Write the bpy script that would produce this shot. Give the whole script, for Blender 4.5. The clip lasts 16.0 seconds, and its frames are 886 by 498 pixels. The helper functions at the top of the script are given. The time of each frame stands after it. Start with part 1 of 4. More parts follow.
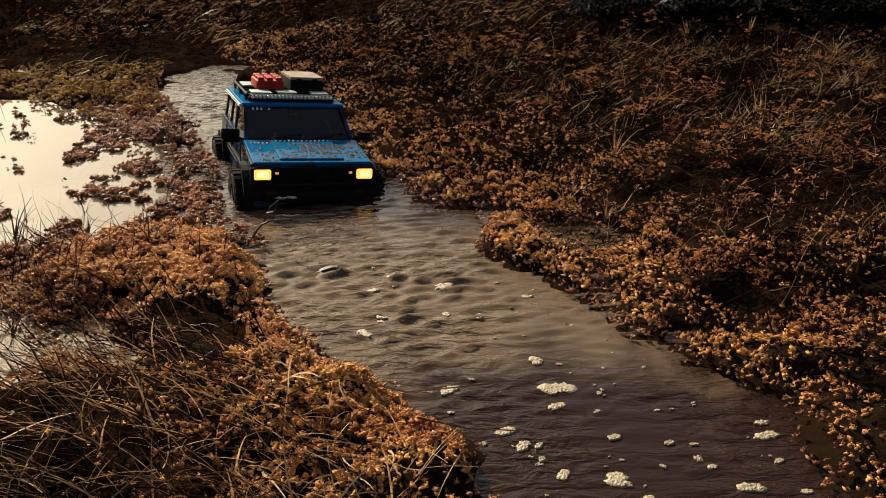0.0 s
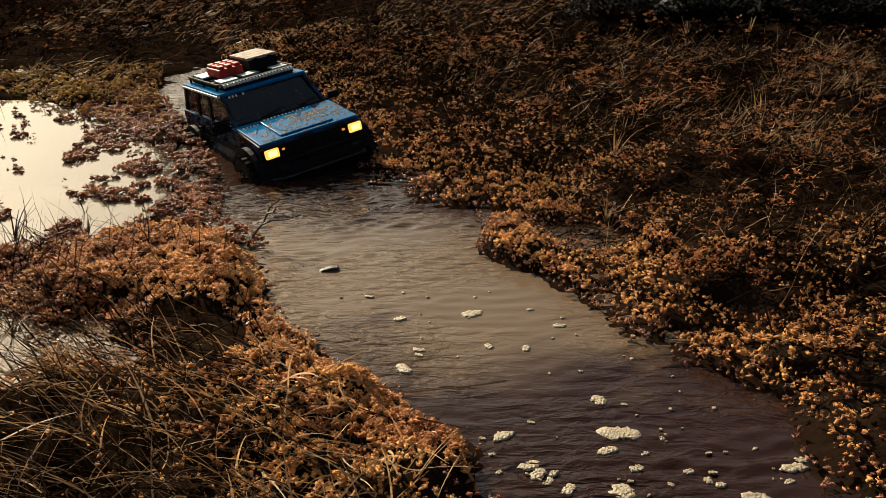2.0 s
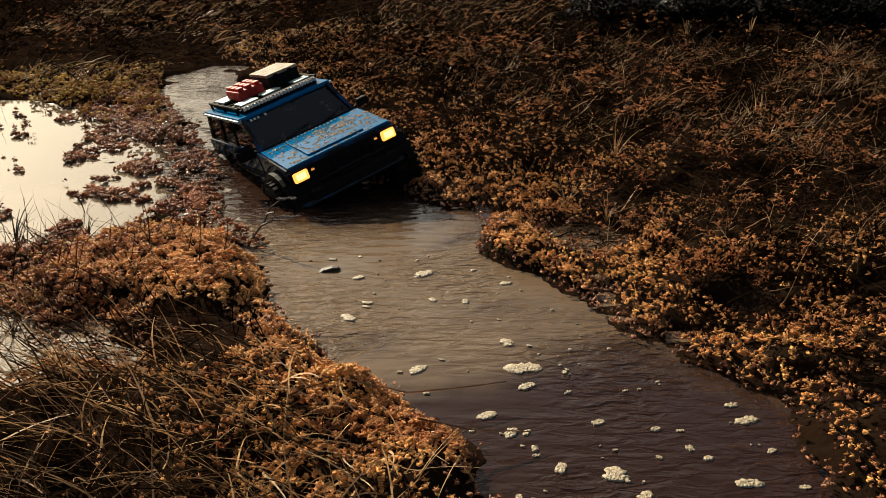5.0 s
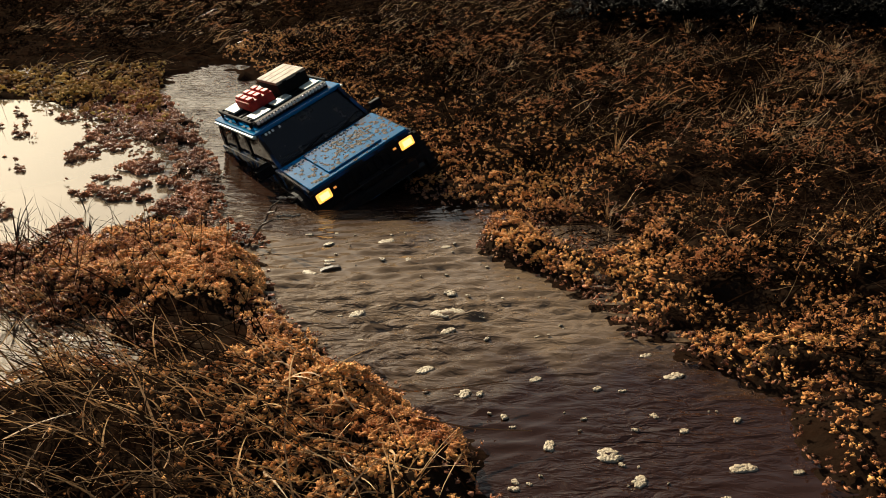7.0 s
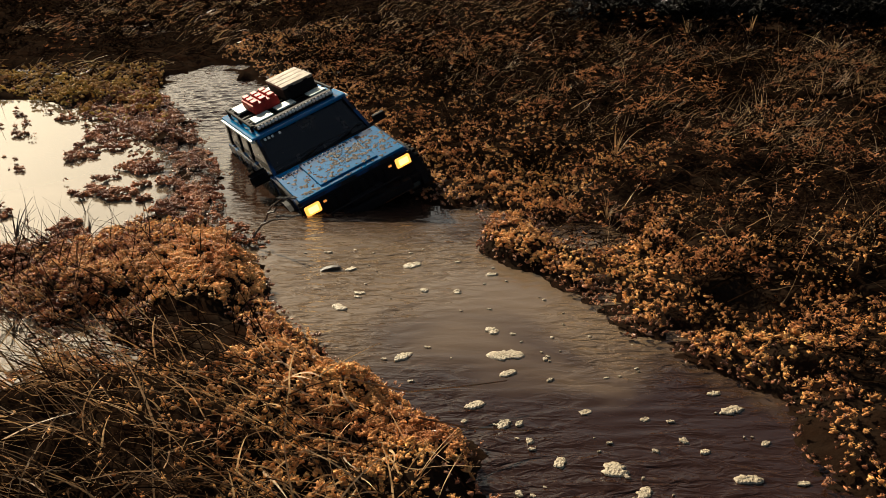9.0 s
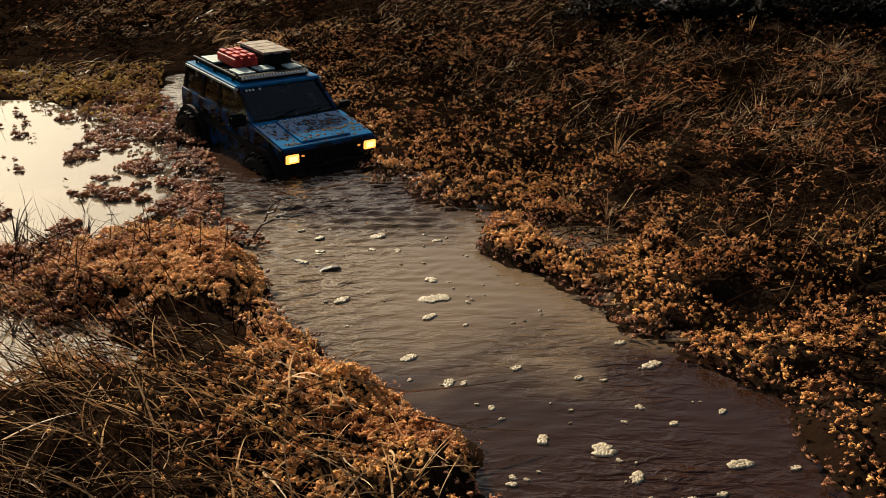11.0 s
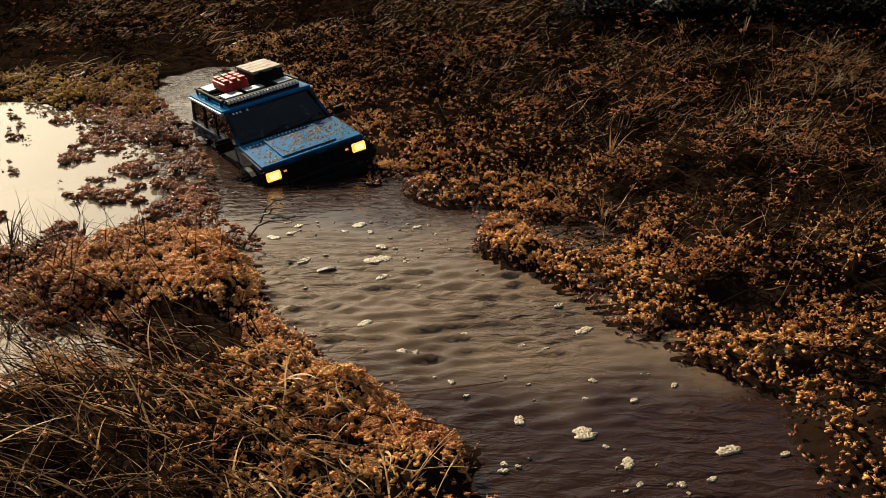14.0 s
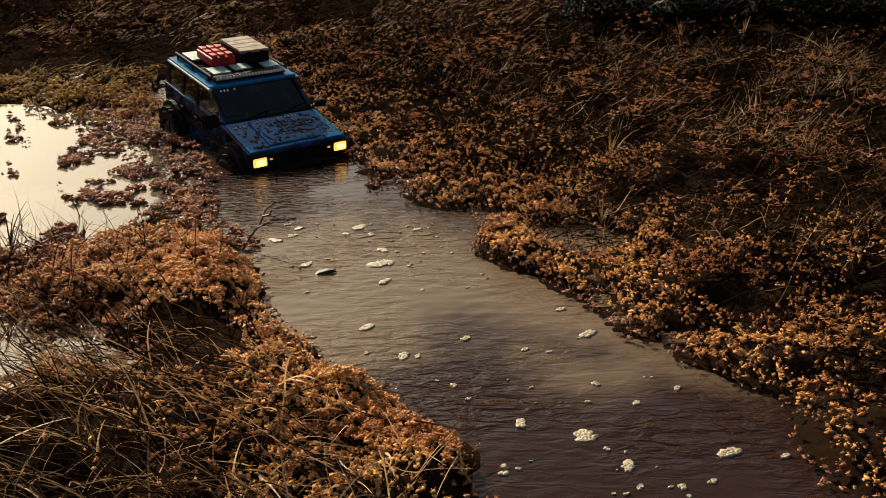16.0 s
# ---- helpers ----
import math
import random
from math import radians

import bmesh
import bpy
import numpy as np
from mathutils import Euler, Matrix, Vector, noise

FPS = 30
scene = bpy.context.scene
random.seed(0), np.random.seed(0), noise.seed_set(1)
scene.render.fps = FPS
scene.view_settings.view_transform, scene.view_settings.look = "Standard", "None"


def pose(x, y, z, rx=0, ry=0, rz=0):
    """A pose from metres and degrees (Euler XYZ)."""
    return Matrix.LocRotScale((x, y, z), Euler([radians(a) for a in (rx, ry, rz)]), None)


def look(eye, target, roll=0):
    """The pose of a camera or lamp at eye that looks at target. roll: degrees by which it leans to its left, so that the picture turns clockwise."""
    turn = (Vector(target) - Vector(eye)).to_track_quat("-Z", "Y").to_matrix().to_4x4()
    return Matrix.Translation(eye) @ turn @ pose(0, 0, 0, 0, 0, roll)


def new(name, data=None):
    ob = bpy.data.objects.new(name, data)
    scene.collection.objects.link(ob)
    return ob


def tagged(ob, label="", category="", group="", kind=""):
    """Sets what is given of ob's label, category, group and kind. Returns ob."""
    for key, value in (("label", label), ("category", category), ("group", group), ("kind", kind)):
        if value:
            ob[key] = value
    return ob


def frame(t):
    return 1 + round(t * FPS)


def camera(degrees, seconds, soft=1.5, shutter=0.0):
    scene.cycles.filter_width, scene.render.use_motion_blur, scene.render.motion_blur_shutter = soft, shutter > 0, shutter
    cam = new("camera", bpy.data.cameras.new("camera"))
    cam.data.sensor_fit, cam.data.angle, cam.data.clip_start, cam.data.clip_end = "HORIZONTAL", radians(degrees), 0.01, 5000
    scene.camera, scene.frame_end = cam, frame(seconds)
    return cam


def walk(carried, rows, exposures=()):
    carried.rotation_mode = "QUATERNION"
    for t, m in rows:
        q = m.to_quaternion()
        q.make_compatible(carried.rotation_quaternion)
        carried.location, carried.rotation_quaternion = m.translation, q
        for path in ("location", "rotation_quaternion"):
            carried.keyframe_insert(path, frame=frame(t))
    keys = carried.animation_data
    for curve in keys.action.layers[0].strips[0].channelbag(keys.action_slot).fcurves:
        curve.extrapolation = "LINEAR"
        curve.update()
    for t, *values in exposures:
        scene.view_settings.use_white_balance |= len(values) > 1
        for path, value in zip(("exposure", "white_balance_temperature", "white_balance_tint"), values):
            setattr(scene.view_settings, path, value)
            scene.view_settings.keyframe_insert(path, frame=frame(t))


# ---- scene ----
# ---- camera: held almost still, turning a hair to the right near the end ----
cam = camera(55, 16.0, soft=0.8)
EYE = (0.0, 0.0, 0.403)


def cam_pose(dx, dy, roll=0.0):
    """The held camera, turned by small angles (hundredths of a degree)."""
    return pose(*EYE, 67.86 + dy / 100, roll / 100, -dx / 100)


PATH = [(0.0, cam_pose(0, 0)), (2.0, cam_pose(1, 2)), (3.3, cam_pose(3, 4)), (4.2, cam_pose(2, 4)),
        (6.4, cam_pose(-8, 0, 4)), (7.5, cam_pose(-6, -3, 4)), (9.2, cam_pose(-4, -2, 5)), (11.4, cam_pose(1, -1, 6)),
        (12.0, cam_pose(8, -2, 6)), (12.5, cam_pose(15, 0, 8)), (13.0, cam_pose(21, 0, 8)), (13.5, cam_pose(26, 2, 10)),
        (14.0, cam_pose(32, 4, 14)), (14.5, cam_pose(36, 7, 16)), (15.0, cam_pose(37, 10, 16)), (16.0, cam_pose(37, 14, 20))]
walk(cam, PATH, exposures=[(0.0, 0.93, 6650, 3), (16.0, 0.93, 6650, 3)])

# ---- light: low warm sun from behind the car, clear hazy sky ----
SUN_EL, SUN_AZ = 30.0, 33.0          # degrees above the horizon, degrees left of the view
world = bpy.data.worlds.new("sky")
scene.world = world
world.use_nodes = True
wn = world.node_tree.nodes
sky = wn.new("ShaderNodeTexSky")
sky.sky_type, sky.sun_disc = "NISHITA", False
sky.sun_elevation, sky.sun_rotation = radians(SUN_EL), radians(-SUN_AZ)
sky.air_density, sky.dust_density, sky.ozone_density = 1.0, 5.0, 0.7
wn["Background"].inputs["Strength"].default_value = 0.050
world.node_tree.links.new(sky.outputs[0], wn["Background"].inputs["Color"])
sun_data = bpy.data.lights.new("sun", "SUN")
sun_data.energy, sun_data.angle, sun_data.color = 5.0, radians(0.6), (1.0, 0.86, 0.68)
sun = new("sun", sun_data)
sun_dir = Vector((-math.sin(radians(SUN_AZ)) * math.cos(radians(SUN_EL)), math.cos(radians(SUN_AZ)) * math.cos(radians(SUN_EL)), math.sin(radians(SUN_EL))))
sun.matrix_world = look(sun_dir * 20, (0, 0, 0))


# ---- materials ----
def mat(name, color, rough=0.6, metal=0.0, color2=None, scale=40.0, bump=0.0, bump_scale=200.0, island=0.0, objrand=0.0,
        coat=0.0, spec=0.5, emit=None, emit_strength=0.0, trans=0.0, ior=1.45, contrast=(0.35, 0.65), subsurface=0.0, rough2=None):
    """A node material: two colours mixed by noise at one scale, fine bump at another, and some change from piece to piece."""
    m = bpy.data.materials.new(name)
    m.use_nodes = True
    n, l = m.node_tree.nodes, m.node_tree.links
    b = n["Principled BSDF"]
    b.inputs["Roughness"].default_value, b.inputs["Metallic"].default_value = rough, metal
    b.inputs["IOR"].default_value = ior
    b.inputs["Coat Weight"].default_value = coat
    b.inputs["Specular IOR Level"].default_value = spec
    b.inputs["Coat Roughness"].default_value = 0.050
    b.inputs["Transmission Weight"].default_value = trans
    co = n.new("ShaderNodeTexCoord")
    no = n.new("ShaderNodeTexNoise")
    no.inputs["Scale"].default_value, no.inputs["Detail"].default_value = scale, 5
    l.new(co.outputs["Object"], no.inputs["Vector"])
    ra = n.new("ShaderNodeMapRange")
    ra.inputs["From Min"].default_value, ra.inputs["From Max"].default_value = contrast
    l.new(no.outputs["Fac"], ra.inputs["Value"])
    mix = n.new("ShaderNodeMix")
    mix.data_type = "RGBA"
    c2 = color2 or tuple(c * 0.75 for c in color)
    mix.inputs[6].default_value, mix.inputs[7].default_value = (*color, 1), (*c2, 1)
    l.new(ra.outputs["Result"], mix.inputs[0])
    out = mix.outputs[2]
    if rough2 is not None:
        rr = n.new("ShaderNodeMapRange")
        rr.inputs["To Min"].default_value, rr.inputs["To Max"].default_value = rough, rough2
        l.new(ra.outputs["Result"], rr.inputs["Value"])
        l.new(rr.outputs["Result"], b.inputs["Roughness"])
    if island or objrand:
        hsv = n.new("ShaderNodeHueSaturation")
        mr = n.new("ShaderNodeMapRange")
        k = island or objrand
        mr.inputs["To Min"].default_value, mr.inputs["To Max"].default_value = 1 - k, 1 + k
        if island:
            src = n.new("ShaderNodeNewGeometry").outputs["Random Per Island"]
        else:
            src = n.new("ShaderNodeObjectInfo").outputs["Random"]
        l.new(src, mr.inputs["Value"])
        l.new(mr.outputs["Result"], hsv.inputs["Value"])
        l.new(out, hsv.inputs["Color"])
        out = hsv.outputs["Color"]
    l.new(out, b.inputs["Base Color"])
    if bump:
        bn = n.new("ShaderNodeTexNoise")
        bn.inputs["Scale"].default_value, bn.inputs["Detail"].default_value = bump_scale, 3
        l.new(co.outputs["Object"], bn.inputs["Vector"])
        bp = n.new("ShaderNodeBump")
        bp.inputs["Strength"].default_value, bp.inputs["Distance"].default_value = bump, 0.002
        l.new(bn.outputs["Fac"], bp.inputs["Height"])
        l.new(bp.outputs["Normal"], b.inputs["Normal"])
    if emit:
        b.inputs["Emission Color"].default_value, b.inputs["Emission Strength"].default_value = (*emit, 1), emit_strength
    if subsurface:
        tr = n.new("ShaderNodeBsdfTranslucent")
        ms = n.new("ShaderNodeMixShader")
        ms.inputs[0].default_value = subsurface
        l.new(out, tr.inputs["Color"])
        l.new(b.outputs[0], ms.inputs[1])
        l.new(tr.outputs[0], ms.inputs[2])
        l.new(ms.outputs[0], n["Material Output"].inputs["Surface"])
    return m


M_PEAT = mat("wet_peat", (0.014, 0.009, 0.006), 0.95, spec=0.0, color2=(0.010, 0.005, 0.003), scale=30, bump=0.8, bump_scale=160)
M_MOSS = mat("orange_sphagnum", (0.80, 0.41, 0.135), 0.55, color2=(0.42, 0.155, 0.05), scale=18, island=0.4, subsurface=0.04, spec=0.12, bump=0.9, bump_scale=900)
M_MOSS_WET = mat("wet_red_sphagnum", (0.44, 0.16, 0.060), 0.5, color2=(0.15, 0.042, 0.018), scale=22, island=0.45, spec=0.12, bump=0.9, bump_scale=900)
M_MOSS_GLINT = mat("dripping_moss", (0.42, 0.16, 0.065), 0.28, color2=(0.14, 0.045, 0.02), scale=22, island=0.4, spec=0.4, bump=0.9, bump_scale=900)
M_MOSS_YELLOW = mat("yellow_sphagnum", (0.56, 0.35, 0.075), 0.6, color2=(0.26, 0.11, 0.03), scale=12, island=0.4, subsurface=0.10, spec=0.05, bump=0.9, bump_scale=900)
# heather in two tones: near-black for shaded gaps, bright rust for sunlit tops
M_HEATH_SHADED = mat("shaded_brown_heather", (0.020, 0.011, 0.007), 0.65, color2=(0.005, 0.0025, 0.0012), scale=9, contrast=(0.42, 0.56), island=0.6, subsurface=0.15, spec=0.0)
M_TIPS_LIT = mat("sunlit_rusty_leaf_tips", (0.50, 0.225, 0.10), 0.6, color2=(0.16, 0.06, 0.03), scale=12, island=0.6, subsurface=0.3, spec=0.0)
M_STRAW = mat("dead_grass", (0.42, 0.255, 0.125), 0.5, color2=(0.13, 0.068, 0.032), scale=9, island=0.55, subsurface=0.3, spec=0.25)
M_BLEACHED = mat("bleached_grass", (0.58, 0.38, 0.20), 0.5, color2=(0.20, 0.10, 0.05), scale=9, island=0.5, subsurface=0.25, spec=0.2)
# near-black copy of the straw; shade between lit blades is in its colour
M_STRAW_SHADED = mat("shaded_dead_grass", (0.045, 0.025, 0.014), 0.65, color2=(0.006, 0.003, 0.0015), scale=9, contrast=(0.42, 0.58), island=0.6, subsurface=0.2, spec=0.0)
M_TWIG = mat("dark_twig", (0.03, 0.02, 0.014), 0.55, color2=(0.06, 0.04, 0.025), scale=300, bump=0.4, bump_scale=500)
M_FOAM = mat("scum_foam", (0.31, 0.25, 0.165), 0.55, color2=(0.17, 0.12, 0.075), contrast=(0.50, 0.66), scale=330, bump=1.0, bump_scale=420)
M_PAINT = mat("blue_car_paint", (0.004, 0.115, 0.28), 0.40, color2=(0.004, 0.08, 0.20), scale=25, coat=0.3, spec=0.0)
# mud-mottled blue, also darkened to carry the shade on the car's sides
M_BODY_SHADED = mat("muddy_shaded_blue_paint", (0.008, 0.045, 0.12), 0.5, color2=(0.012, 0.009, 0.007), scale=34, contrast=(0.36, 0.52), coat=0.3, spec=0.0)
M_TRIM = mat("black_plastic", (0.006, 0.006, 0.007), 0.65, color2=(0.012, 0.010, 0.009), scale=60, spec=0.05, bump=0.1, bump_scale=600)
M_RUBBER = mat("muddy_rubber", (0.007, 0.0065, 0.006), 0.75, spec=0.05, color2=(0.018, 0.012, 0.008), scale=70, bump=0.4, bump_scale=300)
M_RIM = mat("dark_rim", (0.05, 0.05, 0.05), 0.4, 0.7, scale=60)
M_GLASS = mat("smoked_window", (0.05, 0.046, 0.04), 0.03, spec=0.22, color2=(0.10, 0.06, 0.028), scale=34, contrast=(0.55, 0.72), rough2=0.55, trans=0.92)
M_LAMP = mat("glowing_headlight", (0.9, 0.6, 0.2), 0.2, color2=(0.9, 0.5, 0.15), scale=200, emit=(1.0, 0.40, 0.07), emit_strength=0.9)
M_BULB = mat("bright_lamp_core", (1.0, 0.8, 0.5), 0.2, emit=(1.0, 0.60, 0.22), emit_strength=1.1)
M_AMBER = mat("amber_marker", (0.6, 0.2, 0.05), 0.25, emit=(1.0, 0.35, 0.08), emit_strength=0.35)
M_LED = mat("led_lens", (0.75, 0.72, 0.66), 0.12, color2=(0.55, 0.52, 0.47), scale=300, coat=0.5)
M_RED = mat("red_plastic", (0.46, 0.035, 0.025), 0.55, color2=(0.24, 0.02, 0.016), scale=90, spec=0.12)
M_CASE_TOP = mat("beige_lid", (0.34, 0.275, 0.21), 0.65, color2=(0.20, 0.155, 0.115), scale=60, spec=0.1, bump=0.2, bump_scale=400)
M_PALE = mat("pale_roof_panel", (0.34, 0.41, 0.38), 0.5, color2=(0.22, 0.25, 0.22), scale=60, spec=0.2)
M_MUD = mat("mud_splash", (0.008, 0.006, 0.005), 0.55, spec=0.06, color2=(0.022, 0.015, 0.010), scale=120, bump=0.5, bump_scale=500)
M_WHITE = mat("white_mark", (0.7, 0.68, 0.62), 0.4)


def water_mat(name, dark, silt, scale, rough, bump):
    m = mat(name, dark, rough, color2=silt, scale=scale, ior=1.33, spec=0.6, bump=bump, bump_scale=95, contrast=(0.42, 0.72))
    return m


M_WATER = water_mat("peaty_water", (0.018, 0.0075, 0.0045), (0.108, 0.073, 0.045), 5.0, 0.03, 0.22)


def silt_the_water(m):
    """Churned silt hangs in the middle stretch of the rut and thins out towards both ends."""
    n, l = m.node_tree.nodes, m.node_tree.links
    b = n["Principled BSDF"]
    b.inputs["Specular IOR Level"].default_value = 0.35
    geo, xyz = n.new("ShaderNodeNewGeometry"), n.new("ShaderNodeSeparateXYZ")
    l.new(geo.outputs["Position"], xyz.inputs[0])
    cloud = n.new("ShaderNodeTexNoise")
    cloud.inputs["Scale"].default_value, cloud.inputs["Detail"].default_value = 6.0, 4
    cloud.inputs["Distortion"].default_value = 0.8
    co = n.new("ShaderNodeTexCoord")
    l.new(co.outputs["Object"], cloud.inputs["Vector"])
    shift = n.new("ShaderNodeMath")
    shift.operation = "MULTIPLY_ADD"
    shift.inputs[1].default_value = 0.42
    l.new(cloud.outputs["Fac"], shift.inputs[0])
    l.new(xyz.outputs["Y"], shift.inputs[2])
    near, far = n.new("ShaderNodeMapRange"), n.new("ShaderNodeMapRange")
    for r, a, z, lo, hi in ((near, 0.83, 1.02, 0.0, 1.0), (far, 1.18, 1.38, 1.0, 0.05)):
        r.interpolation_type = "SMOOTHSTEP"
        for key, val in (("From Min", a), ("From Max", z), ("To Min", lo), ("To Max", hi)):
            r.inputs[key].default_value = val
        l.new(shift.outputs[0], r.inputs["Value"])
    mul = n.new("ShaderNodeMath")
    mul.operation = "MULTIPLY"
    l.new(near.outputs["Result"], mul.inputs[0])
    l.new(far.outputs["Result"], mul.inputs[1])
    mix = [k for k in n if k.bl_idname == "ShaderNodeMix"][0]
    l.new(mul.outputs[0], mix.inputs[0])
    # fine chop, drawn out across the rut, in patches
    stretch = n.new("ShaderNodeMapping")
    stretch.inputs["Scale"].default_value = (36, 90, 60)
    l.new(co.outputs["Object"], stretch.inputs["Vector"])
    chop, calm = n.new("ShaderNodeTexNoise"), n.new("ShaderNodeTexNoise")
    chop.inputs["Scale"].default_value, chop.inputs["Detail"].default_value, chop.inputs["Distortion"].default_value = 1.0, 3, 0.6
    calm.inputs["Scale"].default_value, calm.inputs["Detail"].default_value = 5.0, 2
    l.new(stretch.outputs[0], chop.inputs["Vector"])
    l.new(co.outputs["Object"], calm.inputs["Vector"])
    amount = n.new("ShaderNodeMapRange")
    for key, val in (("From Min", 0.38), ("From Max", 0.66), ("To Min", 0.06), ("To Max", 0.85)):
        amount.inputs[key].default_value = val
    l.new(calm.outputs["Fac"], amount.inputs["Value"])
    bump = n.new("ShaderNodeBump")
    bump.inputs["Distance"].default_value = 0.0085
    l.new(amount.outputs["Result"], bump.inputs["Strength"])
    l.new(chop.outputs["Fac"], bump.inputs["Height"])
    l.new(bump.outputs["Normal"], b.inputs["Normal"])


silt_the_water(M_WATER)
M_POOL = water_mat("still_pool", (0.080, 0.060, 0.042), (0.130, 0.098, 0.068), 3.0, 0.04, 0.02)
M_POOL.node_tree.nodes["Principled BSDF"].inputs["Specular IOR Level"].default_value = 0.45

# ---- mesh helpers ----
rng = np.random.default_rng(7)


def mesh_np(name, verts, faces, material, smooth=False):
    """A mesh object from numpy arrays; faces is an (n, k) array."""
    me = bpy.data.meshes.new(name)
    k = faces.shape[1]
    me.vertices.add(len(verts))
    me.vertices.foreach_set("co", np.ascontiguousarray(verts, dtype=np.float32).ravel())
    me.loops.add(faces.size)
    me.loops.foreach_set("vertex_index", faces.astype(np.int32).ravel())
    me.polygons.add(len(faces))
    me.polygons.foreach_set("loop_start", np.arange(0, faces.size, k, dtype=np.int32))
    me.polygons.foreach_set("use_smooth", np.full(len(faces), smooth))
    me.update(calc_edges=True)
    me.materials.append(material)
    return new(name, me)


def part(name, bm, material, parent, label="", smooth=False):
    me = bpy.data.meshes.new(name)
    bmesh.ops.recalc_face_normals(bm, faces=bm.faces)
    for f in bm.faces:
        f.smooth = smooth
    bm.to_mesh(me)
    bm.free()
    me.materials.append(material)
    ob = new(name, me)
    ob.parent = parent
    return tagged(ob, label) if label else ob


def share(name, me, m, parent):
    ob = new(name, me)
    ob.parent = parent
    ob.matrix_local = m
    return ob


def box(bm, x0, x1, y0, y1, z0, z1, bevel=0.0, m=None):
    """A box, bevelled, added to bm."""
    r = bmesh.ops.create_cube(bm, size=1.0)
    vs = r["verts"]
    for v in vs:
        v.co = Vector(((x0 + x1) / 2 + v.co.x * (x1 - x0), (y0 + y1) / 2 + v.co.y * (y1 - y0), (z0 + z1) / 2 + v.co.z * (z1 - z0)))
    if bevel:
        es = list({e for v in vs for e in v.link_edges})
        out = bmesh.ops.bevel(bm, geom=es, offset=bevel, segments=2, affect="EDGES", profile=0.6)
        vs = list({v for f in out["faces"] for v in f.verts} | {v for v in vs if v.is_valid})
    if m is not None:
        bmesh.ops.transform(bm, matrix=m, verts=[v for v in vs if v.is_valid])
    return bm


def prism(bm, pts, y0, y1, bevel=0.0, taper=None):
    """A side outline (x, z) extruded across y. taper(x, z) scales y."""
    a = [bm.verts.new((x, y0 * (taper(x, z) if taper else 1), z)) for x, z in pts]
    b = [bm.verts.new((x, y1 * (taper(x, z) if taper else 1), z)) for x, z in pts]
    fs = [bm.faces.new(a), bm.faces.new(b[::-1])]
    n = len(pts)
    for i in range(n):
        fs.append(bm.faces.new((a[i], b[i], b[(i + 1) % n], a[(i + 1) % n])))
    if bevel:
        es = list({e for f in fs[:2] for e in f.edges})
        bmesh.ops.bevel(bm, geom=es, offset=bevel, segments=2, affect="EDGES", profile=0.6)
    return bm


def slab(bm, corners, thick, inward):
    """A plate through four corners with some thickness along inward."""
    d = Vector(inward).normalized() * thick
    a = [bm.verts.new(c) for c in corners]
    b = [bm.verts.new(Vector(c) + d) for c in corners]
    bm.faces.new(a)
    bm.faces.new(b[::-1])
    n = len(a)
    for i in range(n):
        bm.faces.new((a[i], b[i], b[(i + 1) % n], a[(i + 1) % n]))
    return bm


def bar(bm, p, q, r0, r1=None, sides=6):
    """A round bar from p to q, radius r0 to r1."""
    p, q = Vector(p), Vector(q)
    r1 = r0 if r1 is None else r1
    d = q - p
    m = Matrix.Translation((p + q) / 2) @ d.to_track_quat("Z", "Y").to_matrix().to_4x4()
    bmesh.ops.create_cone(bm, cap_ends=True, segments=sides, radius1=r0, radius2=r1, depth=d.length, matrix=m)
    return bm


# ---- noise on the plan ----
def _hash(ix, iy, seed):
    h = (ix * 374761393 + iy * 668265263 + seed * 1274126177) & 0xFFFFFFFF
    h = ((h ^ (h >> 13)) * 1274126177) & 0xFFFFFFFF
    return ((h ^ (h >> 16)) & 0xFFFF) / 65535.0


def vnoise(x, y, size, seed=0):
    """Smooth value noise, 0 to 1, with lumps of the given size in metres."""
    x, y = np.asarray(x, float) / size, np.asarray(y, float) / size
    ix, iy = np.floor(x).astype(np.int64), np.floor(y).astype(np.int64)
    fx, fy = x - ix, y - iy
    fx, fy = fx * fx * (3 - 2 * fx), fy * fy * (3 - 2 * fy)
    a, b = _hash(ix, iy, seed), _hash(ix + 1, iy, seed)
    c, d = _hash(ix, iy + 1, seed), _hash(ix + 1, iy + 1, seed)
    return (a * (1 - fx) + b * fx) * (1 - fy) + (c * (1 - fx) + d * fx) * fy


def cells(x, y, size, seed=0):
    """Distance to the nearest of scattered centres, in units of size, and that centre's own random number."""
    u = np.asarray(x, float) / size + 0.9 * (vnoise(x, y, size * 0.9, seed + 5) - 0.5)
    v = np.asarray(y, float) / size + 0.9 * (vnoise(x, y, size * 0.9, seed + 6) - 0.5)
    iu, iv = np.floor(u).astype(np.int64), np.floor(v).astype(np.int64)
    best, who = np.full(u.shape, 9.0), np.zeros(u.shape)
    for a in (-1, 0, 1):
        for b in (-1, 0, 1):
            cu, cv = iu + a, iv + b
            d = np.hypot(cu + _hash(cu, cv, seed) - u, cv + _hash(cu, cv, seed + 1) - v)
            near = d < best
            best, who = np.where(near, d, best), np.where(near, _hash(cu, cv, seed + 2), who)
    return best, who


def sstep(v, a, b):
    t = np.clip((v - a) / (b - a), 0, 1)
    return t * t * (3 - 2 * t)


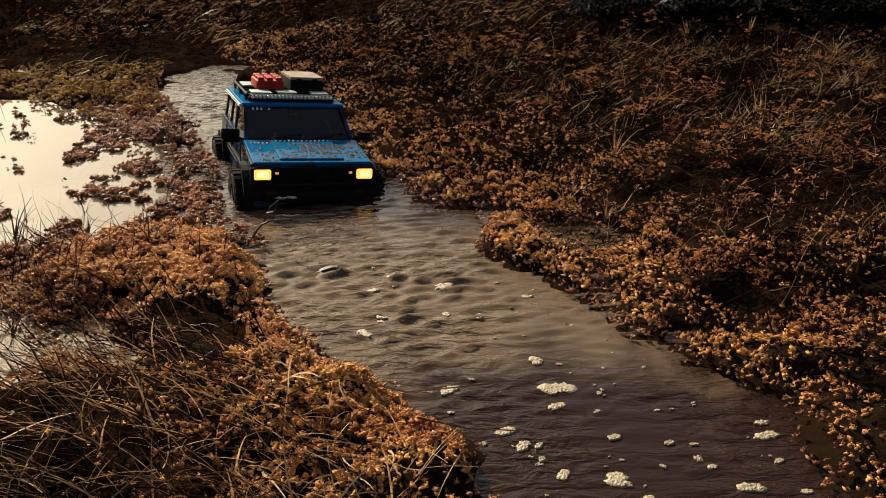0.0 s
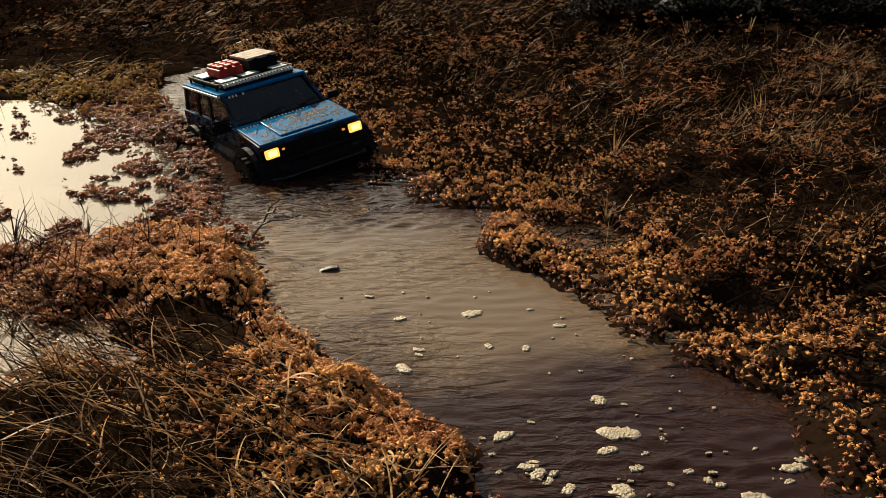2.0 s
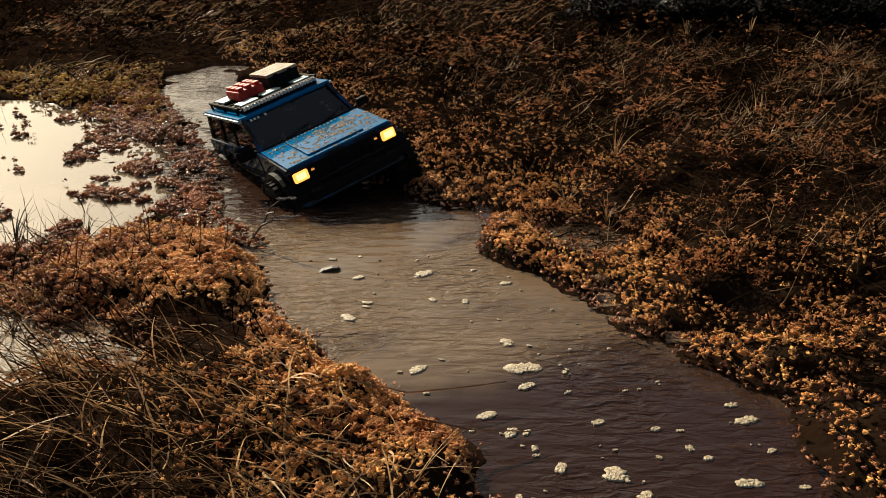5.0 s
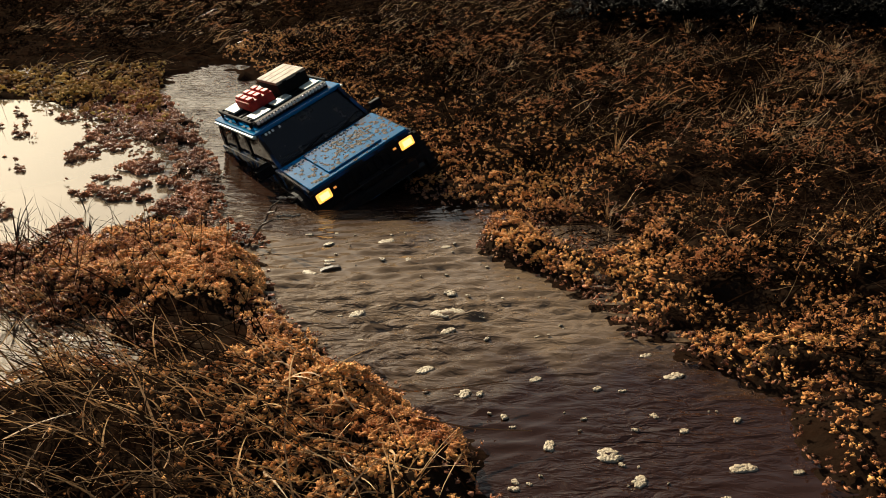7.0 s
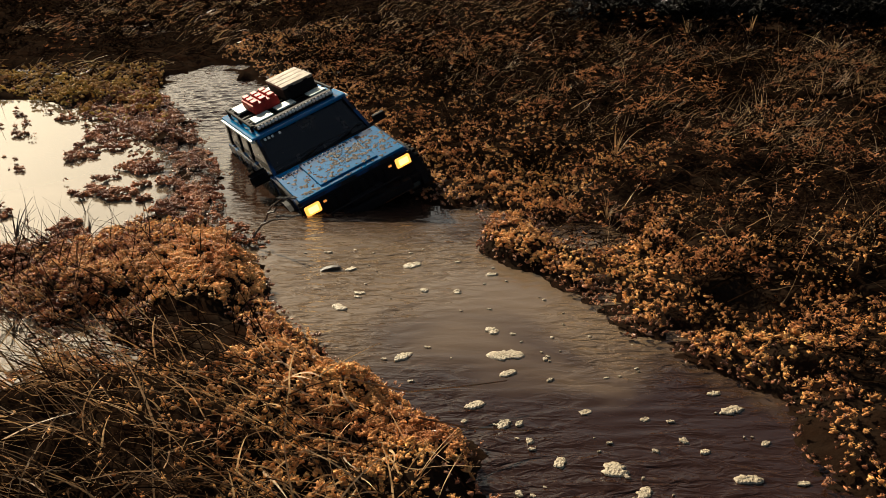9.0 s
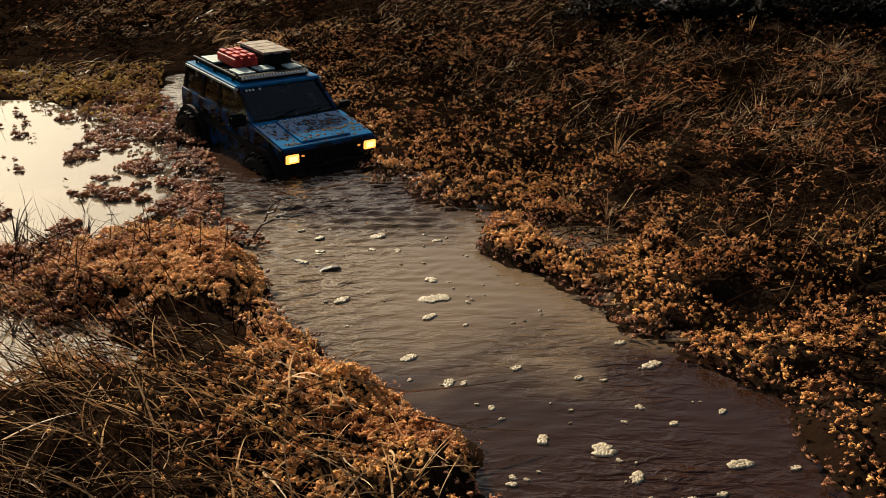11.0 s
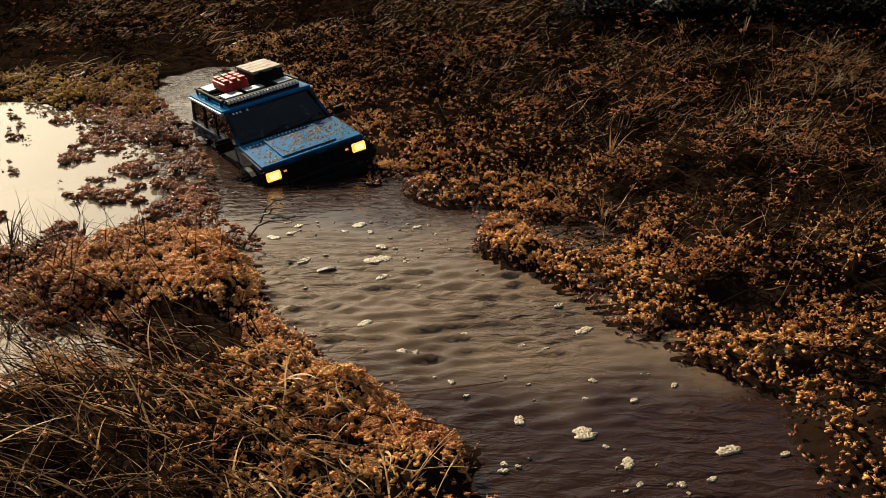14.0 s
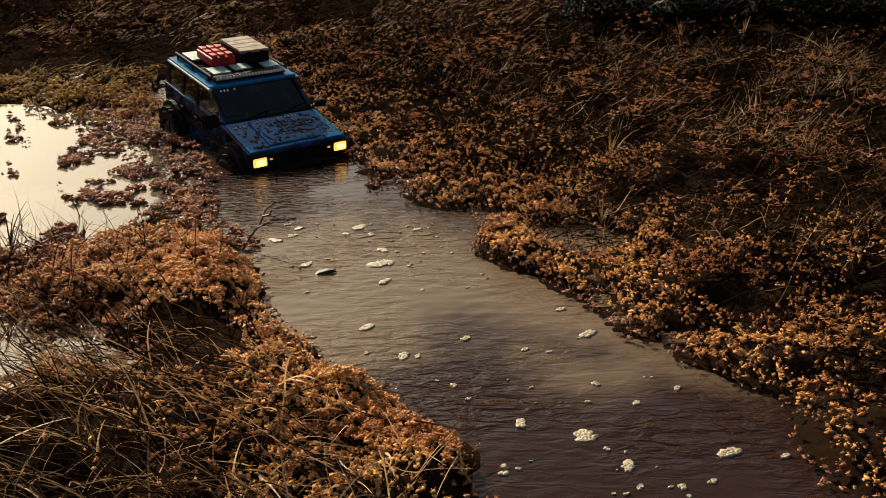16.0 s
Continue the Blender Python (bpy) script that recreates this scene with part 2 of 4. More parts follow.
# ---- the lie of the land: a flooded rut between boggy banks ----
RUT_Y = np.array([0.30, 0.51, 0.56, 0.60, 0.66, 0.70, 0.75, 0.80, 0.86, 0.91, 0.96, 1.015, 1.06, 1.15, 1.25, 1.37, 1.49, 1.60, 1.72, 1.85, 2.18, 2.32])
RUT_L = np.array([0.05, 0.010, 0.000, -0.020, -0.062, -0.096, -0.125, -0.152, -0.188, -0.210, -0.225, -0.250, -0.290, -0.335, -0.358, -0.400, -0.450, -0.505, -0.565, -0.620, -0.710, -0.64])
RUT_R = np.array([0.31, 0.300, 0.305, 0.295, 0.258, 0.232, 0.195, 0.162, 0.148, 0.112, 0.066, 0.046, 0.030, -0.003, -0.060, -0.132, -0.186, -0.230, -0.285, -0.335, -0.49, -0.60])
POOL_Y = np.array([0.93, 0.98, 1.03, 1.085, 1.155, 1.25, 1.46, 1.56, 1.72, 1.80])
POOL_X = np.array([-0.60, -0.50, -0.43, -0.375, -0.36, -0.395, -0.525, -0.61, -0.73, -0.85])


def rut_distance(x, y):
    """About how far outside the rut a place lies; negative in the water."""
    far = sstep(y, 1.05, 1.3)
    w = (0.05 + 0.05 * far) * (vnoise(x, y, 0.11, 3) - 0.5) + (0.03 + 0.05 * far) * (vnoise(x, y, 0.035, 4) - 0.5)
    d = np.maximum(np.interp(y, RUT_Y, RUT_L) - x, x - np.interp(y, RUT_Y, RUT_R)) * 0.8 + w
    inlet = (np.hypot((x - 0.185) / 0.055, (y - 1.03) / 0.045) - 1) * 0.045 + 0.6 * w
    return np.minimum(np.maximum(np.maximum(d, (y - 2.28) * 0.7), -y * 0.7), inlet)


def pool_distance(x, y):
    w = 0.10 * (vnoise(x, y, 0.14, 5) - 0.5) + 0.07 * (vnoise(x, y, 0.04, 6) - 0.5)
    a = np.maximum(np.maximum(x - np.interp(y, POOL_Y, POOL_X), y - 1.86), 0.95 - y) * 0.8 + w
    a = np.maximum(a, -1.95 - x)
    b = (np.hypot((x + 0.615) / 0.215, (y - 0.725) / 0.095) - 1) * 0.085 + w * 0.5
    return np.minimum(a, b)


def bump2(x, y, cx, cy, rx, ry):
    return np.exp(-((x - cx) / rx) ** 2 - ((y - cy) / ry) ** 2)


def height(x, y):
    x, y = np.asarray(x, float), np.asarray(y, float)
    dr, dp = rut_distance(x, y), pool_distance(x, y)
    d = np.minimum(dr, dp)
    h = -0.13 + 0.13 * sstep(dr, -0.07, 0.0)
    h = np.where(dp < dr, np.clip(dp * 0.4, -0.03, 0.0), h)
    left = 0.017 * bump2(x, y, -0.25, 0.88, 0.13, 0.15) + 0.020 * bump2(x, y, -0.15, 0.66, 0.16, 0.12) + 0.018 * bump2(x, y, -0.30, 0.55, 0.25, 0.12)
    right = 0.028 * sstep(x - np.interp(y, RUT_Y, RUT_R), 0.03, 0.35) + 0.05 * sstep(x - np.interp(y, RUT_Y, RUT_R), 0.3, 1.4)
    far = 0.05 * sstep(y, 2.0, 4.5) + 0.06 * (vnoise(x, y, 0.9, 9) - 0.4) * sstep(y, 1.8, 3.0)
    crease = np.abs(2 * vnoise(x + 0.01 * vnoise(x, y, 0.02, 8), y, 0.020, 7) - 1)
    lump = 0.008 * (crease - 0.45) + 0.024 * (vnoise(x, y, 0.085, 1) - 0.45) + 0.014 * (vnoise(x, y, 0.026, 2) - 0.5)
    away = np.maximum(sstep(y, 2.2, 2.5), sstep(-y, -0.3, -0.1))
    rise = 0.006 + left + np.where(x > np.interp(y, RUT_Y, RUT_R), right, 0.0) + far + lump
    rise = np.where(away > 0, rise * (1 - away) + away * np.maximum(rise, 0.012), rise)
    strip = sstep(y, 0.98, 1.12) * sstep(1.95 - y, 0.0, 0.25) * (x < np.interp(y, RUT_Y, RUT_L) + 0.06)
    rise = rise * (1 - strip) + strip * (0.024 * (vnoise(x, y, 0.045, 12) - 0.58) + 0.014 * (vnoise(x, y, 0.016, 13) - 0.5) + 0.012 * (vnoise(x, y, 0.14, 14) - 0.5))
    return np.where(d > 0, h + (rise + 0.002) * sstep(d, 0.0, 0.045), h)


def graded(fine0, fine1, step, out, growth=1.13):
    a = list(np.arange(fine0, fine1, step))
    s, v = step, a[-1]
    while v < out:
        s = min(s * growth, 12)
        v += s
        a.append(v)
    s, v = step, a[0]
    while v > -out:
        s = min(s * growth, 12)
        v -= s
        a.insert(0, v)
    return np.array(a)


def grid_mesh(name, xs, ys, zf, material, smooth=True):
    X, Y = np.meshgrid(xs, ys)
    Z = zf(X, Y)
    nx, ny = len(xs), len(ys)
    i = np.arange(nx * ny).reshape(ny, nx)
    f = np.stack([i[:-1, :-1], i[:-1, 1:], i[1:, 1:], i[1:, :-1]], -1).reshape(-1, 4)
    return mesh_np(name, np.stack([X, Y, Z], -1).reshape(-1, 3), f, material, smooth)


ground = tagged(grid_mesh("ground", graded(-0.9, 0.9, 0.007, 90), graded(0.35, 1.9, 0.007, 90), height, M_PEAT),
                "dark wet peat ground of a flooded bog", "ground", kind="structure")


# ---- water: a rippled strip that runs along the rut, a still sheet in the pool ----
DOWN = Vector((0.5, -0.866, 0.0))        # the way the waves run
WAVE_SPEED = 0.35
WAVES = [(rng.normal(0, 0.34), 0.012 * 2.6 ** (rng.uniform(0, 1) ** 1.3), rng.uniform(0, 6.28)) for _ in range(30)]
PACKETS = ((0.49, 0.28, 1.0), (1.45, 0.22, 0.7), (2.80, 0.26, 1.0), (4.62, 0.30, 0.9), (5.27, 0.20, 1.0))   # place up the rut, length, strength


def ripple(x, y):
    """Short-crested wavelets in packets sent off by the car, with calm stretches between."""
    q = -(x - 0.18) * DOWN.x - (y - 0.51) * DOWN.y
    env = 0.07 + 0.12 * vnoise(x, y, 0.3, 21)
    for c, w, k in PACKETS:
        env = env + 0.85 * k * np.exp(-((q - c) / w) ** 2)
    z = 0.0
    for i, (a, wl, ph) in enumerate(WAVES):
        k = 2 * math.pi / wl
        warp = 0.030 * vnoise(x, y, 0.10, 80 + i % 5)
        group = sstep(vnoise(x * 0.28, y, 0.018 + 1.3 * wl, 100 + i), 0.45, 0.85)
        c = np.sin((math.sin(a) * x + math.cos(a) * y + warp) * k + ph)
        z = z + wl * 0.0145 * group * (np.exp(1.7 * c) - 1.9)
    return z * np.minimum(env, 1.0)


def water_strip():
    s, w = np.arange(-0.75, 7.9, 0.0048), np.arange(-0.26, 0.40, 0.0062)
    S, W = np.meshgrid(s, w)
    X, Y = 0.18 - DOWN.x * S - DOWN.y * W, 0.51 - DOWN.y * S + DOWN.x * W
    i = np.arange(S.size).reshape(S.shape)
    f = np.stack([i[:-1, :-1], i[:-1, 1:], i[1:, 1:], i[1:, :-1]], -1).reshape(-1, 4)[:, ::-1]
    return mesh_np("water", np.stack([X, Y, ripple(X, Y)], -1).reshape(-1, 3), f, M_WATER, True)


water = tagged(water_strip(), "murky brown peat water rippling along the flooded rut", "water", kind="structure")
pool_water = tagged(grid_mesh("pool_water", np.arange(-2.2, -0.20, 0.02), np.arange(0.55, 1.86, 0.02),
                              lambda x, y: 0.0030 + 0.0006 * (vnoise(x, y, 0.1, 31) - 0.5) - 0.03 * (x > np.interp(y, RUT_Y, RUT_L) - 0.05), M_POOL),
                    "still shallow pool reflecting the pale sky", "water", kind="structure")

# ---- plants: moss sprigs, heather and dead grass ----
def sprigs(name, pts, size, material, leaves=7, flat=0.5):
    """Moss heads: each a whorl of small pointed leaves round a point. size: one radius per point."""
    n = len(pts)
    L = leaves
    ang = np.arange(L)[None, :] * (2 * np.pi / L) * 1.618 + rng.uniform(0, 6.28, (n, 1)) + rng.normal(0, 0.3, (n, L))
    el = rng.uniform(-0.25, 1.25, (n, L)) * flat + 0.15
    r = size[:, None] * rng.uniform(0.6, 1.25, (n, L))
    d = np.stack([np.cos(ang) * np.cos(el), np.sin(ang) * np.cos(el), np.sin(el)], -1)
    side = np.stack([-np.sin(ang), np.cos(ang), np.zeros_like(ang)], -1)
    side[..., 2] = rng.normal(0, 0.5, ang.shape)
    base = pts[:, None, :] + rng.normal(0, 0.12, (n, L, 3)) * size[:, None, None]
    mid = base + d * (r * 0.55)[..., None] + np.array([0, 0, 1.0]) * (r * 0.12)[..., None]
    tip = base + d * r[..., None] - np.array([0, 0, 1.0]) * (r * 0.15)[..., None]
    w = (r * 0.13)[..., None]
    v = np.stack([base, mid + side * w, tip, mid - side * w], 2).reshape(-1, 3)
    return mesh_np(name, v, np.arange(len(v)).reshape(-1, 4), material)


def blobs(name, pts, size, material):
    """Curly moss heads: small knobbly lumps, each uneven in its own way."""
    bm = bmesh.new()
    bmesh.ops.create_icosphere(bm, subdivisions=1, radius=1.0)
    v0 = np.array([v.co[:] for v in bm.verts])
    f0 = np.array([[v.index for v in f.verts] for f in bm.faces])
    bm.free()
    n, k = len(pts), len(v0)
    r = size[:, None] * rng.uniform(0.45, 1.35, (n, k))
    sc = np.stack([rng.uniform(0.9, 2.3, n), rng.uniform(0.5, 1.0, n), rng.uniform(0.5, 1.0, n)], -1)
    v = v0[None] * r[..., None] * sc[:, None, :]
    a = rng.uniform(0, 6.28, n)[:, None]
    x, y = v[..., 0] * np.cos(a) - v[..., 1] * np.sin(a), v[..., 0] * np.sin(a) + v[..., 1] * np.cos(a)
    v = np.stack([x, y, v[..., 2]], -1) + pts[:, None, :]
    f = f0[None] + (np.arange(n) * k)[:, None, None]
    return mesh_np(name, v.reshape(-1, 3), f.reshape(-1, 3), material, True)


def blades(name, pts, length, width, lean, bend, material, segs=4):
    """Grass: tapering bent strips. lean: heading in radians per blade; bend: how far it lies over."""
    n = len(pts)
    s = np.linspace(0, 1, segs + 1)[None, :]
    el0 = np.clip(1.45 - bend * 0.85 + rng.normal(0, 0.15, n), 0.05, 1.6)[:, None]
    el = el0 - (bend[:, None] * 0.65 + 0.1) * s
    step = (length / segs)[:, None]
    dx, dz = np.cos(el) * step, np.sin(el) * step
    hx = np.concatenate([np.zeros((n, 1)), np.cumsum(dx[:, :-1], 1)], 1)
    hz = np.concatenate([np.zeros((n, 1)), np.cumsum(dz[:, :-1], 1)], 1)
    turn = lean[:, None] + rng.normal(0, 0.35, n)[:, None] * s
    c = np.stack([pts[:, 0:1] + hx * np.cos(turn), pts[:, 1:2] + hx * np.sin(turn), pts[:, 2:3] + hz], -1)
    ground_z = height(c[..., 0], c[..., 1])
    c[..., 2] = np.maximum(c[..., 2], np.maximum(ground_z, -0.002) + 0.004)
    a = rng.uniform(0, 6.28, n)[:, None]
    sd = np.stack([-np.sin(turn) * np.cos(a), np.cos(turn) * np.cos(a), np.sin(a) * np.ones_like(turn)], -1)
    w = (width[:, None] * (1 - 0.85 * s ** 1.6))[..., None] * 0.5
    v = np.stack([c - sd * w, c + sd * w], 2).reshape(-1, 3)
    k = segs + 1
    b = (np.arange(n) * k * 2)[:, None] + np.arange(segs)[None, :] * 2
    f = np.stack([b, b + 1, b + 3, b + 2], -1).reshape(-1, 4)
    return mesh_np(name, v, f, material, True)


def scatter(n, x0, x1, y0, y1, keep):
    """Random places in a stretch of the plan, thinned by keep(x, y, d_rut, d_pool, z)."""
    x, y = rng.uniform(x0, x1, n), rng.uniform(y0, y1, n)
    dr, dp, z = rut_distance(x, y), pool_distance(x, y), height(x, y)
    k = rng.uniform(0, 1, n) < keep(x, y, dr, dp, z)
    return np.stack([x, y, z], -1)[k]


def right_of(x, y):
    return x - np.interp(y, RUT_Y, RUT_R)


def left_of(x, y):
    return np.interp(y, RUT_Y, RUT_L) - x


def stuff(ob, label, category):
    return tagged(ob, label, category, kind="stuff")


def moss(name, pts, size, material, label, jitter=0.006, leaves=0, lump=0.0, lump_h=0.0, gap=0.62, seed=200):
    """Moss heads over pts; with lump they are gathered into small cushions with dark gaps between them."""
    pts = pts.copy()
    if lump:
        d, who = cells(pts[:, 0], pts[:, 1], lump, seed)
        keep = d < gap * (0.75 + 0.4 * who)
        pts, d, who = pts[keep], d[keep], who[keep]
        pts[:, 2] += lump_h * (0.35 + 0.9 * who) * np.sqrt(np.clip(1 - (d / 0.85) ** 2, 0, 1))
    pts[:, 2] += rng.uniform(-0.2, 1.0, len(pts)) * jitter
    s = size * rng.uniform(0.6, 1.3, len(pts))
    if leaves:
        stuff(sprigs(name, pts, s, material, leaves), label, "moss")
        return
    stuff(blobs(name, pts, s * 0.33, material), label, "moss")
    stuff(sprigs(name + "_leaves", pts + np.array([0, 0, 0.0015]), s * 0.50, material, 4), label.replace("moss", "moss leaves", 1), "moss")


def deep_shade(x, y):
    """1 where other plants give way to near-black bushes that stand in for shade."""
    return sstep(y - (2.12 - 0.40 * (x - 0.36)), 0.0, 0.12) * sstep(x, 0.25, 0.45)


def grassy(x, y):
    return vnoise(x, y, 0.13, 41)


# orange moss mound between rut and pool
mound = scatter(165000, -0.62, 0.12, 0.42, 1.10, lambda x, y, dr, dp, z: (left_of(x, y) > -0.015) * (z > 0.001) * np.clip(0.0 + 1.35 * bump2(x, y, -0.25, 0.90, 0.15, 0.16) + 1.0 * bump2(x, y, -0.055, 0.61, 0.10, 0.12) - 0.9 * bump2(x, y, -0.27, 0.745, 0.10, 0.035) - 0.5 * (vnoise(x, y, 0.05, 44) > 0.72), 0, 1))
moss("moss_mound", mound, 0.0050, M_MOSS, "orange sphagnum moss heaped beside the flooded rut", 0.003, gap=0.50, lump=0.0092, lump_h=0.010)
flank = scatter(24000, -0.75, -0.28, 0.76, 1.06, lambda x, y, dr, dp, z: (z > 0.001) * (dp > -0.01) * np.clip(0.25 + (-0.33 - x) * 6, 0, 0.8))
moss("flank_moss", flank, 0.0050, M_MOSS_WET, "dark reddish low moss between pool and mound", 0.003, lump=0.0095, lump_h=0.007, gap=0.48, seed=210)
# wet moss at the water's edges
edge = scatter(120000, -0.8, 0.6, 0.42, 1.9, lambda x, y, dr, dp, z: ((np.minimum(dr, dp) > -0.004) & (np.minimum(dr, dp) < 0.04) & (z > -0.001)) * 0.6 * (0.7 + 0.3 * sstep(y, 0.62, 0.88)))
moss("wet_moss", edge, 0.0052, M_MOSS_GLINT, "glistening wet reddish moss along the water's edge", 0.003, lump=0.0105, lump_h=0.008, gap=0.50, seed=220)
# broken floating moss between rut and pool
raft = scatter(80000, -0.9, -0.2, 0.98, 1.90, lambda x, y, dr, dp, z: (left_of(x, y) > -0.02) * (left_of(x, y) < 0.085 + 0.12 * (vnoise(x, y, 0.10, 46) - 0.5)) * (vnoise(x, y, 0.05, 45) * 0.6 + vnoise(x, y, 0.018, 49) * 0.4 > 0.46))
raft[:, 2] = np.clip(raft[:, 2], 0.0, 0.012)
moss("floating_moss", raft, 0.0064, M_MOSS_WET, "broken raft of wet brown moss floating between two waters", 0.003, lump=0.015, lump_h=0.009, gap=0.50, seed=240)
drift = scatter(90000, -1.0, -0.25, 0.99, 1.95, lambda x, y, dr, dp, z: (left_of(x, y) > 0.0) * (z < 0.004) * (vnoise(x, y, 0.07, 61) * 0.45 + vnoise(x, y, 0.024, 62) * 0.35 + vnoise(x, y, 0.009, 63) * 0.2 > 0.575 + 0.55 * np.clip(left_of(x, y) - 0.08, 0, 1)))
drift[:, 2] = rng.uniform(0.0, 0.004, len(drift))
moss("drifting_moss", drift, 0.0072, M_MOSS_WET, "scattered wet moss scraps floating on the still pool", 0.002, lump=0.018, lump_h=0.005, gap=0.50, seed=260)
raft2 = scatter(11000, -1.5, -0.4, 1.6, 2.2, lambda x, y, dr, dp, z: (z > -0.002) * (left_of(x, y) > 0) * np.clip(1.4 - abs(y - 1.9) * 4, 0, 1))
moss("yellow_moss", raft2, 0.010, M_MOSS_YELLOW, "yellowish moss rim behind the still pool", 0.008, lump=0.030, lump_h=0.014, seed=280)
# right bank: moss first, then heather and grass
bank = scatter(200000, -0.3, 0.80, 0.42, 1.35, lambda x, y, dr, dp, z: (right_of(x, y) > 0.0) * (z > 0.001) * 0.75 * (0.24 + 0.76 * sstep(y + 0.5 * (0.35 - x), 0.58, 0.94)) * np.clip(1.05 - right_of(x, y) / 0.30 + 1.5 * (vnoise(x, y, 0.08, 47) - 0.5), 0, 1))
moss("bank_moss", bank, 0.0052, M_MOSS, "orange and rust moss on the low bank", 0.004, lump=0.0100, lump_h=0.011, gap=0.48, seed=300)
bank2 = scatter(60000, -0.7, 1.4, 1.3, 2.6, lambda x, y, dr, dp, z: (right_of(x, y) > 0.0) * (z > 0.001) * np.clip(0.9 - right_of(x, y) / 0.45 + 0.9 * (vnoise(x, y, 0.16, 48) - 0.45), 0, 1))
moss("far_bank_moss", bank2, 0.0072, M_MOSS, "orange moss patches along the far bank", 0.006, lump=0.017, lump_h=0.014, gap=0.46, seed=320)
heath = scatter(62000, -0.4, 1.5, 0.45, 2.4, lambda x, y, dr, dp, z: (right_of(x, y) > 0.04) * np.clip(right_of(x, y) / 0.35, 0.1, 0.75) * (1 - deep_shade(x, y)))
moss("heather", heath, 0.0085, M_HEATH_SHADED, "low brown heather and moss covering the bank, darkened for shade", 0.012, 5, lump=0.045, lump_h=0.032, gap=0.66, seed=340)
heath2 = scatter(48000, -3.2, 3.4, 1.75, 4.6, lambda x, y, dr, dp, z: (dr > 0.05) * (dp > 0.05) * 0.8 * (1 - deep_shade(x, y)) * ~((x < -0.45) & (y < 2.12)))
moss("far_heather", heath2, 0.016, M_HEATH_SHADED, "brown heather across the far bog, darkened for shade", 0.03, 6, lump=0.10, lump_h=0.06, gap=0.7, seed=360)


def grass(name, pts, l0, l1, w, material, label, heading, spread, bend0, bend1, segs=4):
    n = len(pts)
    stuff(blades(name, pts, rng.uniform(l0, l1, n), w * rng.uniform(0.6, 1.3, n), heading + rng.normal(0, spread, n), rng.uniform(bend0, bend1, n), material, segs), label, "grass")


near_l = scatter(3400, -0.7, -0.02, 0.40, 0.82, lambda x, y, dr, dp, z: (z > 0.0) * np.clip((0.78 - y + (-0.14 - x) * 0.35) * 4, 0, 1) * (dr > 0.05))
half = rng.uniform(0, 1, len(near_l)) < 0.50
grass("near_grass", near_l[half], 0.03, 0.08, 0.0014, M_STRAW, "dry straw-coloured grass lying over the near bank", -2.4, 0.9, 0.4, 1.1, 6)
grass("near_dark_grass", near_l[~half], 0.05, 0.12, 0.0015, M_STRAW_SHADED, "dead grass matted over the near bank, darkened for shade", -2.4, 0.9, 0.4, 1.2, 6)
stalks = scatter(620, -0.55, 0.0, 0.42, 0.72, lambda x, y, dr, dp, z: (z > 0.0) * np.clip((0.70 - y + (-0.12 - x) * 0.3) * 4, 0.1, 1) * (dr > 0.04))
grass("near_stalks", stalks, 0.04, 0.085, 0.0019, M_BLEACHED, "thick bleached dead stalks bent over the near bank", -1.9, 1.0, 0.3, 0.9, 6)
mid_l = scatter(1500, -0.75, -0.1, 0.66, 1.0, lambda x, y, dr, dp, z: (z > 0.0) * (dr > 0.05) * np.clip((-0.28 - x) * 4, 0.12, 1))
grass("pool_side_grass", mid_l, 0.03, 0.09, 0.0014, M_STRAW_SHADED, "thin grass at the pool's edge, darkened for shade", 2.4, 1.2, 0.2, 1.0)
right_g = scatter(13000, 0.0, 1.5, 0.45, 2.2, lambda x, y, dr, dp, z: (right_of(x, y) > 0.10) * np.clip(right_of(x, y) * 1.6, 0, 1) * (0.15 + 0.85 * (grassy(x, y) > 0.55)) * (1 - deep_shade(x, y)) * (1 - 0.6 * sstep(x, 0.6, 1.2)))
pale = rng.uniform(0, 1, len(right_g)) < 0.5
grass("bank_grass", right_g[~pale], 0.03, 0.085, 0.0012, M_STRAW, "brown dead grass tangled over the bank", 0.3, 1.1, 0.25, 1.3)
grass("bleached_grass", right_g[pale], 0.03, 0.075, 0.0012, M_BLEACHED, "bleached dead grass leaning over the bank", 0.4, 0.7, 0.4, 1.2)
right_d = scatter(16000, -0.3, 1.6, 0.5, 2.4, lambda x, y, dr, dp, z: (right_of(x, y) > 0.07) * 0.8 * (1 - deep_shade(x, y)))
grass("dark_grass", right_d, 0.03, 0.10, 0.0018, M_STRAW_SHADED, "matted dead grass over the bank, darkened for shade", 0.3, 1.3, 0.9, 1.7)
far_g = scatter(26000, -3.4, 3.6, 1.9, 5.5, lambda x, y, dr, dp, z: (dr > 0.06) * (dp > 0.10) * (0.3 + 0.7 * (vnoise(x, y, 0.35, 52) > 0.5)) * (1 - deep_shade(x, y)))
grass("far_grass", far_g, 0.06, 0.16, 0.0030, M_STRAW_SHADED, "dead brown grass across the far bog, darkened for shade", 0.2, 1.2, 0.9, 1.7)
far_s = scatter(15000, -3.0, 2.6, 1.9, 4.6, lambda x, y, dr, dp, z: (dr > 0.06) * (dp > 0.10) * (vnoise(x, y, 0.4, 53) > 0.5) * (1 - deep_shade(x, y)) * (1 - 0.8 * sstep(x, 0.3, 1.0)))
grass("far_straw", far_s, 0.04, 0.10, 0.0019, M_BLEACHED, "pale straw blades among the far grass", 0.3, 0.6, 0.6, 1.3)
